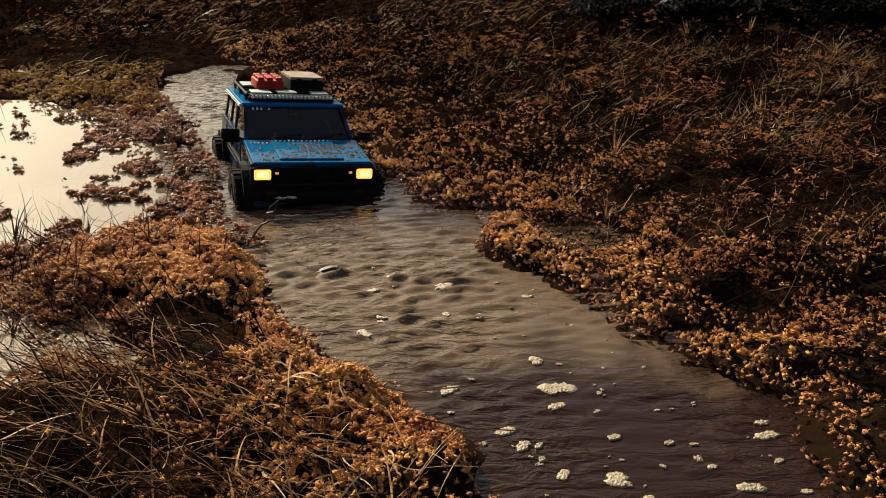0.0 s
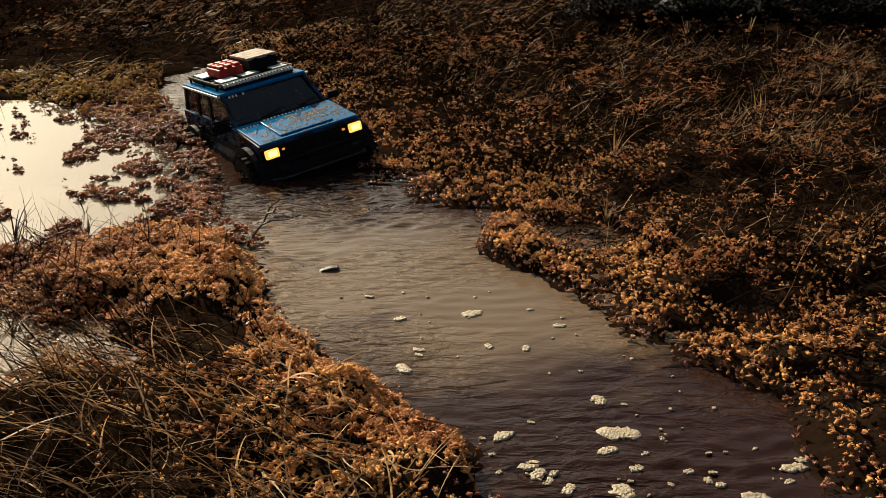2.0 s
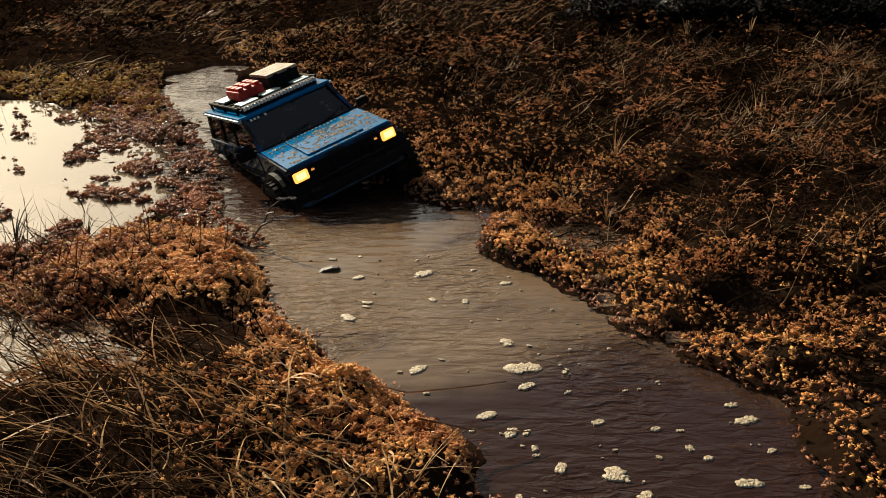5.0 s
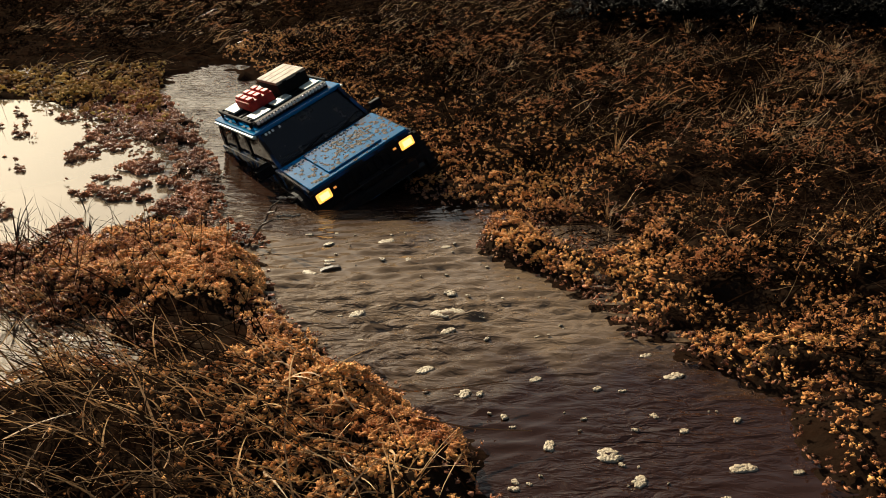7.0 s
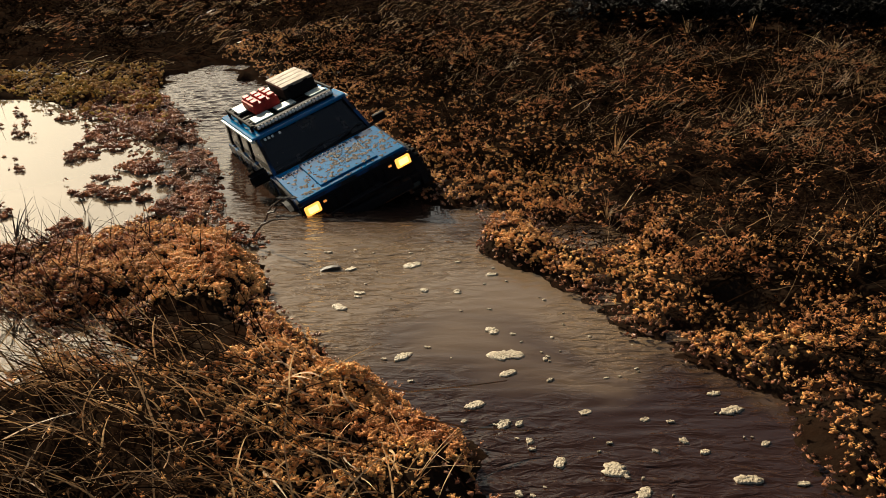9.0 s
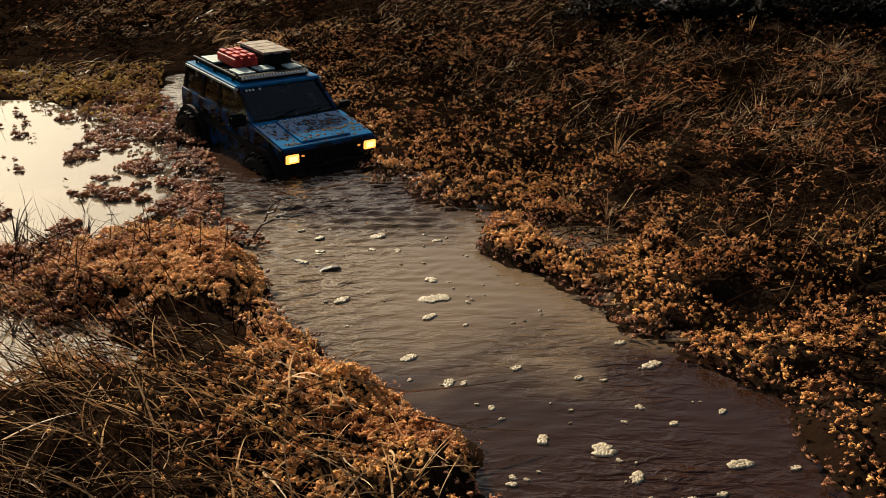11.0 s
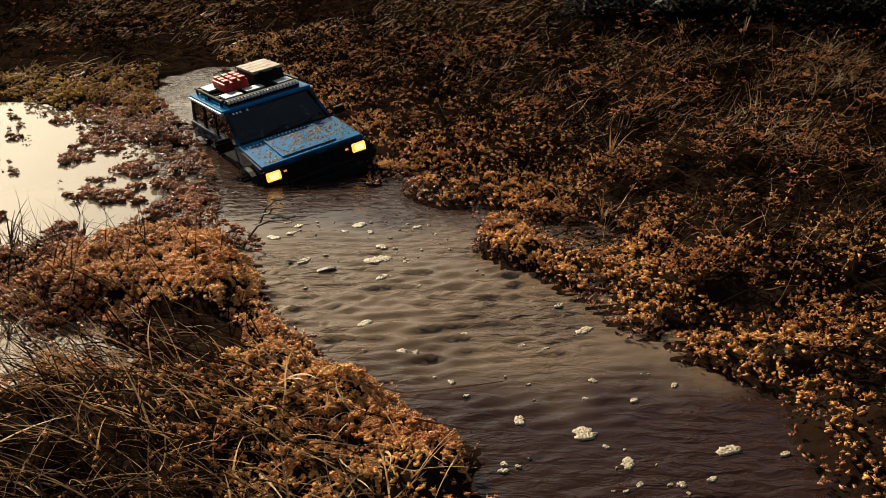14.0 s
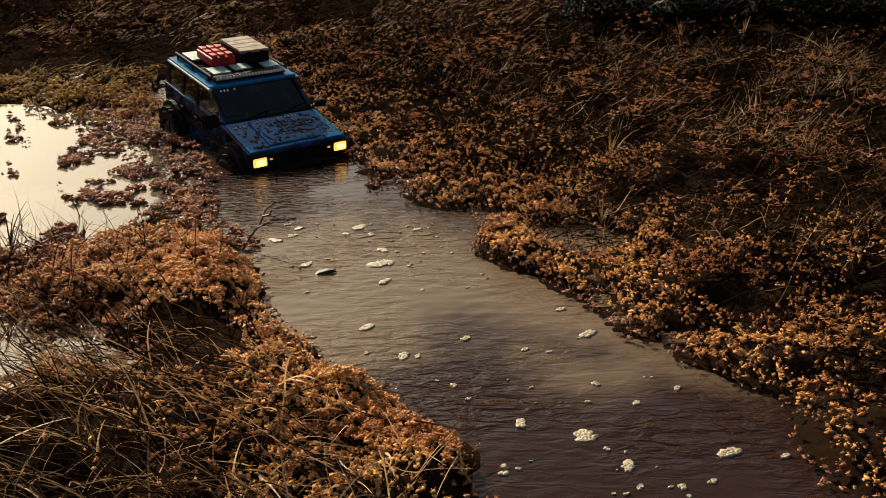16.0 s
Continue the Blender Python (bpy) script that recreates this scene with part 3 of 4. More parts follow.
# bright tips on the same clumps' tops, sunlight put into their colour
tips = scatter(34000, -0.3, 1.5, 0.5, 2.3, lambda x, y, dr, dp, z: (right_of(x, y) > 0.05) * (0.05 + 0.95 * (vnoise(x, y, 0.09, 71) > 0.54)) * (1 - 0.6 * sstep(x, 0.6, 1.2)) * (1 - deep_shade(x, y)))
moss("rusty_tips", tips, 0.0066, M_TIPS_LIT, "rust-coloured heather leaves, brightened as if sunlit", 0.012, 6, lump=0.045, lump_h=0.036, gap=0.40, seed=340)
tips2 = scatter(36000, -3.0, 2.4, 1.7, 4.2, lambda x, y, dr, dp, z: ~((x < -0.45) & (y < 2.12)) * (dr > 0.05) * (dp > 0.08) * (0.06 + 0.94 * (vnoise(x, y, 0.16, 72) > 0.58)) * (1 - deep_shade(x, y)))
moss("far_rusty_tips", tips2, 0.0080, M_TIPS_LIT, "rust-coloured heather leaves across the far bog, brightened as if sunlit", 0.02, 6, lump=0.10, lump_h=0.068, gap=0.42, seed=360)
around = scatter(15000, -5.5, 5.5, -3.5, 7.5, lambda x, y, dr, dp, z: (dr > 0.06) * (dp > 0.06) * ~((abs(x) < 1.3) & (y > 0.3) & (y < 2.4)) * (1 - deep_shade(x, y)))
moss("wide_heather", around, 0.034, M_HEATH_SHADED, "brown heather stretching over the wide bog, darkened for shade", 0.04, 6)

# ---- the model car: origin at the middle of the bonnet's front edge, x forward, y to its left ----
HOOD_L, COWL_Z, HALF_F, HALF_B = 0.106, 0.0147, 0.090, 0.089
WS_X, ROOF_Z, HALF_T, ROOF_L = 0.061, 0.064, 0.080, 0.192
TOP_X = -HOOD_L - WS_X
REAR_X = TOP_X - ROOF_L - 0.012
AXLE_F, AXLE_R, AXLE_Z, WHEEL_R = -0.050, -0.315, -0.070, 0.052
SILL = -0.062


def arch(cx, r, n=9):
    return [(cx + r * math.cos(a), AXLE_Z + r * math.sin(a)) for a in np.linspace(math.pi * 0.94, math.pi * 0.06, n)]


def wheel_mesh():
    """Tyre with rounded shoulders and chunky lugs, axis along y, centred."""
    bm = bmesh.new()
    prof = [(0.030, -0.019), (0.044, -0.020), (0.0495, -0.016), (0.050, 0.0), (0.0495, 0.016), (0.044, 0.020), (0.030, 0.019)]
    n = 28
    rows = [[bm.verts.new((r * math.cos(2 * math.pi * i / n), y, r * math.sin(2 * math.pi * i / n))) for r, y in prof] for i in range(n)]
    for i in range(n):
        a, b = rows[i], rows[(i + 1) % n]
        for j in range(len(prof) - 1):
            bm.faces.new((a[j], a[j + 1], b[j + 1], b[j]))
    for i in range(n):
        for s in (-1, 1):
            m = Matrix.Rotation(-2 * math.pi * (i + 0.25 * s) / n, 4, "Y")
            box(bm, 0.048, 0.0535, 0.002 * s, 0.019 * s, -0.0032, 0.0032, 0.0, m)
    return bm


def rim_mesh():
    bm = bmesh.new()
    for y in (-0.013, 0.013):
        bmesh.ops.create_cone(bm, cap_ends=True, segments=20, radius1=0.030, radius2=0.027, depth=0.008, matrix=Matrix.Translation((0, y, 0)) @ Matrix.Rotation(math.pi / 2, 4, "X"))
    for i in range(6):
        m = Matrix.Rotation(i * math.pi / 3, 4, "Y")
        box(bm, 0.006, 0.027, -0.019, 0.019, -0.003, 0.003, 0.001, m)
    bmesh.ops.create_cone(bm, cap_ends=True, segments=12, radius1=0.007, radius2=0.006, depth=0.042, matrix=Matrix.Rotation(math.pi / 2, 4, "X"))
    return bm


def model_car():
    car = new("model_car")
    tagged(car, "small blue off-road model car, muddy, headlights lit, roof loaded", "model car")
    # lower body with open wheel arches
    top = [(0.0, -0.004), (-0.004, 0.0), (-HOOD_L, COWL_Z), (REAR_X + 0.004, 0.016), (REAR_X, 0.012), (REAR_X, SILL + 0.01)]
    low = [(AXLE_R - 0.056, SILL)] + arch(AXLE_R, 0.056) + [(AXLE_R + 0.056, SILL), (AXLE_F - 0.056, SILL)] + arch(AXLE_F, 0.056) + [(AXLE_F + 0.052, -0.045), (0.0, -0.040)]
    body = part("body", prism(bmesh.new(), (top + low)[::-1], -HALF_F, HALF_F, 0.003), M_BODY_SHADED, car, smooth=False)
    # bonnet lid with a raised middle and creases
    bm = bmesh.new()
    slope = math.atan2(COWL_Z, HOOD_L)
    tilt = Matrix.Translation((0, 0, 0.0)) @ Matrix.Rotation(slope, 4, "Y")
    box(bm, -HOOD_L + 0.002, -0.003, -0.086, 0.086, -0.002, 0.0022, 0.0012, tilt)
    hood = part("bonnet", bm, M_PAINT, car, "glossy blue bonnet splashed with dark mud")
    bm = bmesh.new()
    box(bm, -HOOD_L + 0.010, -0.012, -0.047, 0.047, 0.001, 0.0046, 0.0015, tilt)
    part("bonnet_bulge", bm, M_PAINT, hood)
    # row of pale fasteners along the bonnet's rear and louvres
    me = bpy.data.meshes.new("rivet")
    bm = bmesh.new()
    bmesh.ops.create_icosphere(bm, subdivisions=1, radius=0.0018)
    bm.to_mesh(me)
    bm.free()
    me.materials.append(M_WHITE)
    for i in range(13):
        share("rivet", me, tilt @ Matrix.Translation((-HOOD_L + 0.016, -0.040 + i * 0.0066, 0.0052)), hood)
    for i in range(5):
        share("rivet", me, tilt @ Matrix.Translation((-HOOD_L + 0.020, -0.078 + i * 0.006, 0.0026)), hood)
    # mud blots, each a thin ragged crust
    r = random.Random(5)
    bm = bmesh.new()
    for i in range(430):
        cx, cy = -HOOD_L * r.uniform(0.08, 0.95), r.uniform(-0.082, 0.084)
        if r.random() < 0.45:
            cx, cy = -HOOD_L * r.gauss(0.5, 0.2), r.gauss(0.022, 0.03)
        cx, cy = max(min(cx, -0.006), -HOOD_L + 0.006), max(min(cy, 0.083), -0.083)
        s = r.choice((0.0008, 0.0010, 0.0014, 0.0020, 0.0028, 0.0038))
        z = 0.0048 if abs(cy) < 0.046 and -HOOD_L + 0.011 < cx < -0.013 else 0.0024
        vs = []
        k = r.randint(6, 9)
        for j in range(k):
            a, q = 2 * math.pi * j / k, s * r.uniform(0.5, 1.3)
            vs.append(bm.verts.new(tilt @ Vector((cx + q * math.cos(a) * 1.3, cy + q * math.sin(a), z))))
        c = bm.verts.new(tilt @ Vector((cx, cy, z + 0.0006)))
        for j in range(k):
            bm.faces.new((vs[j], vs[(j + 1) % k], c))
    part("mud", bm, M_MUD, hood, "dark dried mud blots")
    # cabin: roof, pillars and windows
    zr = ROOF_Z
    bm = bmesh.new()
    box(bm, TOP_X - ROOF_L, TOP_X + 0.004, -HALF_T - 0.002, HALF_T + 0.002, zr - 0.007, zr, 0.003)
    part("roof", bm, M_PAINT, car)
    rear_low, rear_top = (REAR_X + 0.004, 0.014), (TOP_X - ROOF_L, zr - 0.004)
    for s in (-1, 1):
        yb, yt = s * (HALF_B - 0.004), s * (HALF_T - 0.002)
        posts = [((-HOOD_L - 0.002, 0.012), (TOP_X + 0.003, zr - 0.004), 0.0042), ((TOP_X - 0.062, 0.012), (TOP_X - 0.064, zr - 0.004), 0.005),
                 ((TOP_X - 0.128, 0.012), (TOP_X - 0.126, zr - 0.004), 0.005), (rear_low, rear_top, 0.006)]
        for (xb, zb), (xt, zt), w in posts:
            bm = bmesh.new()
            slab(bm, [(xb - w, yb, zb), (xb + w, yb, zb), (xt + w, yt, zt), (xt - w, yt, zt)], 0.005, (0, -s, 0))
            part("pillar", bm, M_BODY_SHADED, car)
        for (pa, pb) in zip(posts[:-1], posts[1:]):
            bm = bmesh.new()
            (xa, za), (xta, zta), wa = pa
            (xb, zb), (xtb, ztb), wb = pb
            slab(bm, [(xb + wb - 0.001, yb - s * 0.002, zb), (xa - wa + 0.001, yb - s * 0.002, za), (xta - wa + 0.001, yt - s * 0.002, zta), (xtb + wb - 0.001, yt - s * 0.002, ztb)], 0.002, (0, -s, 0))
            part("side_window", bm, M_GLASS, car, "dark dusty side window")
        # gutter, belt trim, door seams, handles, side step and mirror
        bm = bmesh.new()
        box(bm, TOP_X - ROOF_L + 0.004, TOP_X + 0.006, s * HALF_T, s * (HALF_T + 0.0045), zr - 0.006, zr - 0.003, 0.0008)
        part("roof_gutter", bm, M_PALE, car, "pale roof gutter")
        bm = bmesh.new()
        box(bm, REAR_X + 0.01, -0.012, s * HALF_F, s * (HALF_F + 0.0018), -0.024, -0.017, 0.0008)
        part("side_trim", bm, M_TRIM, car)
        for x in (-HOOD_L - 0.004, TOP_X - 0.060, TOP_X - 0.126):
            bm = bmesh.new()
            box(bm, x - 0.0006, x + 0.0006, s * HALF_F, s * (HALF_F + 0.0008), SILL + 0.004, 0.010)
            part("door_seam", bm, M_TRIM, car)
        for x in (TOP_X - 0.048, TOP_X - 0.114):
            bm = bmesh.new()
            box(bm, x - 0.008, x + 0.008, s * HALF_F, s * (HALF_F + 0.003), -0.008, -0.004, 0.001)
            part("door_handle", bm, M_TRIM, car)
        bm = bmesh.new()
        bar(bm, (AXLE_R + 0.06, s * 0.098, SILL - 0.004), (AXLE_F - 0.06, s * 0.098, SILL - 0.004), 0.004, sides=8)
        for x in (AXLE_R + 0.075, (AXLE_R + AXLE_F) / 2, AXLE_F - 0.075):
            bar(bm, (x, s * 0.075, SILL - 0.002), (x, s * 0.098, SILL - 0.004), 0.003)
        part("side_step", bm, M_TRIM, car)
        mirror = bmesh.new()
        box(mirror, -HOOD_L - 0.016, -HOOD_L - 0.006, s * 0.094, s * 0.114, 0.014, 0.027, 0.003)
        bar(mirror, (-HOOD_L - 0.012, s * 0.085, 0.014), (-HOOD_L - 0.011, s * 0.097, 0.018), 0.0025)
        part("mirror", mirror, M_TRIM, car)
        # flares
        for cx in (AXLE_F, AXLE_R):
            bm = bmesh.new()
            a = arch(cx, 0.0555, 13)
            b = arch(cx, 0.064, 13)
            for i in range(12):
                slab(bm, [(a[i][0], s * HALF_F, a[i][1]), (a[i + 1][0], s * HALF_F, a[i + 1][1]), (b[i + 1][0], s * HALF_F, b[i + 1][1]), (b[i][0], s * HALF_F, b[i][1])], 0.010, (0, s, 0))
            bmesh.ops.remove_doubles(bm, verts=bm.verts, dist=0.0003)
            part("wheel_flare", bm, M_TRIM, car)
    # windscreen and back window
    bm = bmesh.new()
    slab(bm, [(-HOOD_L - 0.004, -HALF_B + 0.008, COWL_Z - 0.001), (-HOOD_L - 0.004, HALF_B - 0.008, COWL_Z - 0.001), (TOP_X + 0.001, HALF_T - 0.006, zr - 0.006), (TOP_X + 0.001, -HALF_T + 0.006, zr - 0.006)], 0.002, (-0.6, 0, -0.7))
    screen = part("windscreen", bm, M_GLASS, car, "dark dusty windscreen")
    bm = bmesh.new()
    slab(bm, [(-HOOD_L - 0.003, -HALF_B + 0.002, COWL_Z - 0.002), (-HOOD_L - 0.003, HALF_B - 0.002, COWL_Z - 0.002), (-HOOD_L - 0.007, HALF_B - 0.003, COWL_Z + 0.002), (-HOOD_L - 0.007, -HALF_B + 0.003, COWL_Z + 0.002)], 0.002, (-0.6, 0, -0.7))
    part("cowl", bm, M_TRIM, screen)
    for y in (-0.035, 0.03):
        bm = bmesh.new()
        bar(bm, (-HOOD_L - 0.006, y, COWL_Z + 0.003), (-HOOD_L - 0.014, y + 0.042, COWL_Z + 0.010), 0.0008)
        part("wiper", bm, M_TRIM, screen)
    bm = bmesh.new()
    for i in range(5):
        y = -0.066 + i * 0.0062
        if i != 3:
            slab(bm, [(TOP_X + 0.0085, y, zr - 0.0105), (TOP_X + 0.0085, y + 0.0035, zr - 0.0105), (TOP_X + 0.0055, y + 0.0035, zr - 0.0075), (TOP_X + 0.0055, y, zr - 0.0075)], 0.0006, (0.7, 0, 0.7))
    part("screen_decal", bm, M_WHITE, screen, "short pale lettering bars")
    # dark cabin floor, dashboard and seats behind the glass
    bm = bmesh.new()
    box(bm, REAR_X + 0.012, -HOOD_L - 0.010, -0.082, 0.082, 0.0150, 0.0172, 0.0005)
    box(bm, -HOOD_L - 0.030, -HOOD_L - 0.014, -0.078, 0.078, 0.0165, 0.0225, 0.002)
    for y in (-0.040, 0.040):
        box(bm, TOP_X - 0.040, TOP_X - 0.026, y - 0.022, y + 0.022, 0.0165, 0.046, 0.003)
    part("interior", bm, M_TRIM, car)
    bm = bmesh.new()
    slab(bm, [(REAR_X + 0.003, -0.078, 0.016), (REAR_X + 0.003, 0.078, 0.016), (TOP_X - ROOF_L - 0.001, 0.072, zr - 0.007), (TOP_X - ROOF_L - 0.001, -0.072, zr - 0.007)], 0.002, (1, 0, 0))
    part("back_window", bm, M_GLASS, car)
    # front: grille, bezels, lamps, markers, bumper and winch
    # grille plate spans the full width in black to put the front in shade
    bm = bmesh.new()
    box(bm, -0.006, 0.0025, -0.0905, 0.0905, -0.042, -0.0045, 0.0015)
    grille = part("grille", bm, M_TRIM, car)
    for i in range(8):
        bm = bmesh.new()
        y = -0.045 + i * 0.0129
        box(bm, 0.002, 0.0045, y - 0.0035, y + 0.0035, -0.028, -0.009, 0.0008)
        part("grille_bar", bm, M_TRIM, grille)
    for s in (-1, 1):
        bm = bmesh.new()
        box(bm, 0.001, 0.0055, s * 0.074 - 0.0145, s * 0.074 + 0.0145, -0.0235, -0.0035, 0.002)
        lampb = part("headlight", bm, M_TRIM, car)
        bm = bmesh.new()
        box(bm, 0.003, 0.0085, s * 0.074 - 0.012, s * 0.074 + 0.012, -0.021, -0.006, 0.003)
        part("lens", bm, M_LAMP, lampb, "warm glowing headlight lens", True)
        bm = bmesh.new()
        box(bm, 0.0075, 0.0098, s * 0.074 - 0.0075, s * 0.074 + 0.0075, -0.0175, -0.0085, 0.0011)
        part("reflector", bm, M_BULB, lampb, "bright pale lamp core", True)
        bm = bmesh.new()
        box(bm, 0.003, 0.0052, s * 0.0535 - 0.0025, s * 0.0535 + 0.0025, -0.0135, -0.0105, 0.0006)
        part("marker_light", bm, M_AMBER, car, "small amber marker light")
    bm = bmesh.new()
    box(bm, -0.004, 0.022, -0.072, 0.072, -0.052, -0.036, 0.004)
    box(bm, -0.010, 0.010, -0.094, -0.066, -0.052, -0.038, 0.004)
    box(bm, -0.010, 0.010, 0.066, 0.094, -0.052, -0.038, 0.004)
    bumper = part("front_bumper", bm, M_TRIM, car)
    bm = bmesh.new()
    bar(bm, (0.010, -0.022, -0.032), (0.010, 0.022, -0.032), 0.007, sides=12)
    box(bm, 0.002, 0.018, 0.018, 0.032, -0.040, -0.024, 0.002)
    part("winch", bm, M_TRIM, bumper)
    bm = bmesh.new()
    bar(bm, (0.021, -0.055, -0.026), (0.021, 0.055, -0.026), 0.0018, sides=8)
    for y in (-0.055, 0.055):
        bar(bm, (0.021, y, -0.026), (0.018, y, -0.040), 0.0018, sides=8)
    part("bull_bar", bm, M_TRIM, bumper)
    bm = bmesh.new()
    box(bm, REAR_X - 0.014, REAR_X + 0.004, -0.088, 0.088, -0.056, -0.040, 0.004)
    part("rear_bumper", bm, M_TRIM, car)
    # chassis and axles under water
    bm = bmesh.new()
    box(bm, REAR_X + 0.02, -0.01, -0.038, 0.038, -0.068, -0.050, 0.004)
    for x in (AXLE_F, AXLE_R):
        bar(bm, (x, -0.085, AXLE_Z), (x, 0.085, AXLE_Z), 0.008, sides=10)
    part("chassis", bm, M_TRIM, car)
    # wheels
    tyre = wheel_mesh()
    tme = bpy.data.meshes.new("tyre")
    tyre.to_mesh(tme)
    tyre.free()
    tme.materials.append(M_RUBBER)
    rim = rim_mesh()
    rme = bpy.data.meshes.new("rim")
    rim.to_mesh(rme)
    rim.free()
    rme.materials.append(M_RIM)
    wheels = []
    for x in (AXLE_F, AXLE_R):
        for y in (-0.091, 0.091):
            w = share("wheel", None, Matrix.Translation((x, y, AXLE_Z)), car)
            share("tyre", tme, Matrix(), w)
            share("rim", rme, Matrix(), w)
            wheels.append(w)
    # roof rack with its load
    bm = bmesh.new()
    zk = zr + 0.010
    for s in (-1, 1):
        bar(bm, (TOP_X - ROOF_L + 0.012, s * 0.070, zk), (TOP_X - 0.018, s * 0.070, zk), 0.0022, sides=8)
        for x in (TOP_X - ROOF_L + 0.02, TOP_X - 0.10, TOP_X - 0.03):
            bar(bm, (x, s * 0.070, zr - 0.002), (x, s * 0.070, zk), 0.0022, sides=8)
    for i in range(6):
        x = TOP_X - ROOF_L + 0.016 + i * 0.031
        bar(bm, (x, -0.070, zk - 0.001), (x, 0.070, zk - 0.001), 0.0016, sides=8)
    rack = part("roof_rack", bm, M_TRIM, car)
    bm = bmesh.new()
    box(bm, TOP_X - ROOF_L + 0.014, TOP_X - 0.022, -0.066, 0.066, zr + 0.001, zr + 0.006, 0.001)
    part("tray", bm, M_TRIM, rack, "dark tray floor of the rack")
    for x0, x1, y0, y1 in ((-0.060, -0.022, -0.062, -0.030), (-0.165, -0.115, -0.064, -0.030), (-0.050, -0.022, 0.034, 0.062), (-0.060, -0.03, -0.02, 0.012), (-0.185, -0.165, -0.02, 0.06)):
        bm = bmesh.new()
        box(bm, TOP_X + x0, TOP_X + x1, y0, y1, zk, zk + 0.003, 0.001)
        part("rack_panel", bm, M_PALE, rack, "pale panel on the roof rack")
    bm = bmesh.new()
    box(bm, TOP_X - 0.020, TOP_X - 0.008, -0.066, 0.066, zr + 0.001, zr + 0.011, 0.002)
    for y in (-0.05, 0.05):
        box(bm, TOP_X - 0.017, TOP_X - 0.011, y - 0.003, y + 0.003, zr - 0.001, zr + 0.004)
    lightbar = part("light_bar", bm, M_TRIM, car)
    me = bpy.data.meshes.new("led")
    bm = bmesh.new()
    bmesh.ops.create_uvsphere(bm, u_segments=8, v_segments=6, radius=0.0031)
    for f in bm.faces:
        f.smooth = True
    bm.to_mesh(me)
    bm.free()
    me.materials.append(M_LED)
    for i in range(22):
        share("led", me, Matrix.Translation((TOP_X - 0.0080, -0.0625 + i * 0.00595, zr + 0.0075)), lightbar)
    # red fuel cans, ribbed, side by side on the rack
    cans = bmesh.new()
    box(cans, TOP_X - 0.132, TOP_X - 0.062, -0.049, -0.004, zk + 0.001, zk + 0.017, 0.003)
    can = part("fuel_can", cans, M_RED, car, "red ribbed fuel can strapped to the rack")
    for i in range(3):
        for j in range(3):
            bm = bmesh.new()
            cx, cy = TOP_X - 0.121 + i * 0.024, -0.041 + j * 0.0145
            box(bm, cx - 0.0088, cx + 0.0088, cy - 0.005, cy + 0.005, zk + 0.016, zk + 0.022, 0.0014)
            part("rib", bm, M_RED, can)
    # big dark case with a pale lid
    bm = bmesh.new()
    box(bm, TOP_X - 0.150, TOP_X - 0.058, 0.006, 0.060, zk + 0.001, zk + 0.020, 0.002)
    case = part("storage_case", bm, M_TRIM, car, "black storage case with a beige lid")
    for i in range(4):
        bm = bmesh.new()
        x = TOP_X - 0.150 + i * 0.023
        box(bm, x + 0.0006, x + 0.0224, 0.0055, 0.0605, zk + 0.0195, zk + 0.0245, 0.0012)
        part("lid_slat", bm, M_CASE_TOP, case, "beige lid board")
    for y in (0.02, 0.046):
        bm = bmesh.new()
        box(bm, TOP_X - 0.0585, TOP_X - 0.0565, y - 0.004, y + 0.004, zk + 0.010, zk + 0.022, 0.0006)
        part("latch", bm, M_TRIM, case)
    return car, wheels


car, wheels = model_car()


# ---- foam drifting on the water ----
def foam_patch(seed, size):
    """A low ragged raft of bubbles."""
    r = random.Random(seed)
    bm = bmesh.new()
    k = 22
    a0, sx = r.uniform(0, 6.28), r.uniform(1.0, 1.5)
    rad = [size * (0.75 + 0.35 * math.sin(2 * 2 * math.pi * i / k + a0) * r.uniform(0.2, 1) + r.uniform(-0.14, 0.14)) for i in range(k)]
    rings = []
    hgt = 0.5 * min(1.0, size / 0.007)
    for f, z in ((1.0, 0.0), (0.93, 0.0005 * hgt), (0.6, 0.0008 * hgt), (0.3, 0.0009 * hgt)):
        rings.append([bm.verts.new((rad[i] * f * sx * math.cos(2 * math.pi * i / k), rad[i] * f * math.sin(2 * math.pi * i / k), z + (r.uniform(-0.0004, 0.0004) if z else -0.001))) for i in range(k)])
    for a, b in zip(rings[:-1], rings[1:]):
        for i in range(k):
            bm.faces.new((a[i], a[(i + 1) % k], b[(i + 1) % k], b[i]))
    bm.faces.new(rings[-1])
    for i in range(int(10 + size * 900)):
        a, q = r.uniform(0, 6.28), math.sqrt(r.uniform(0, 1)) * 0.95
        j = int(a / (2 * math.pi) * k) % k
        bmesh.ops.create_icosphere(bm, subdivisions=1, radius=r.uniform(0.0003, 0.0008) * (0.4 + 0.6 * hgt), matrix=Matrix.Translation((rad[j] * q * sx * math.cos(a), rad[j] * q * math.sin(a), 0.0005 * hgt)))
    me = bpy.data.meshes.new("foam_patch")
    for f in bm.faces:
        f.smooth = True
    bm.to_mesh(me)
    bm.free()
    me.materials.append(M_FOAM)
    ob = new("foam_patch", me)
    return tagged(ob, "small cream patch of foam drifting on brown water", "foam", "foam patches")


# object, place along and across the rut at nine seconds, share of the flow, heading
FOAM = []
fr = random.Random(11)
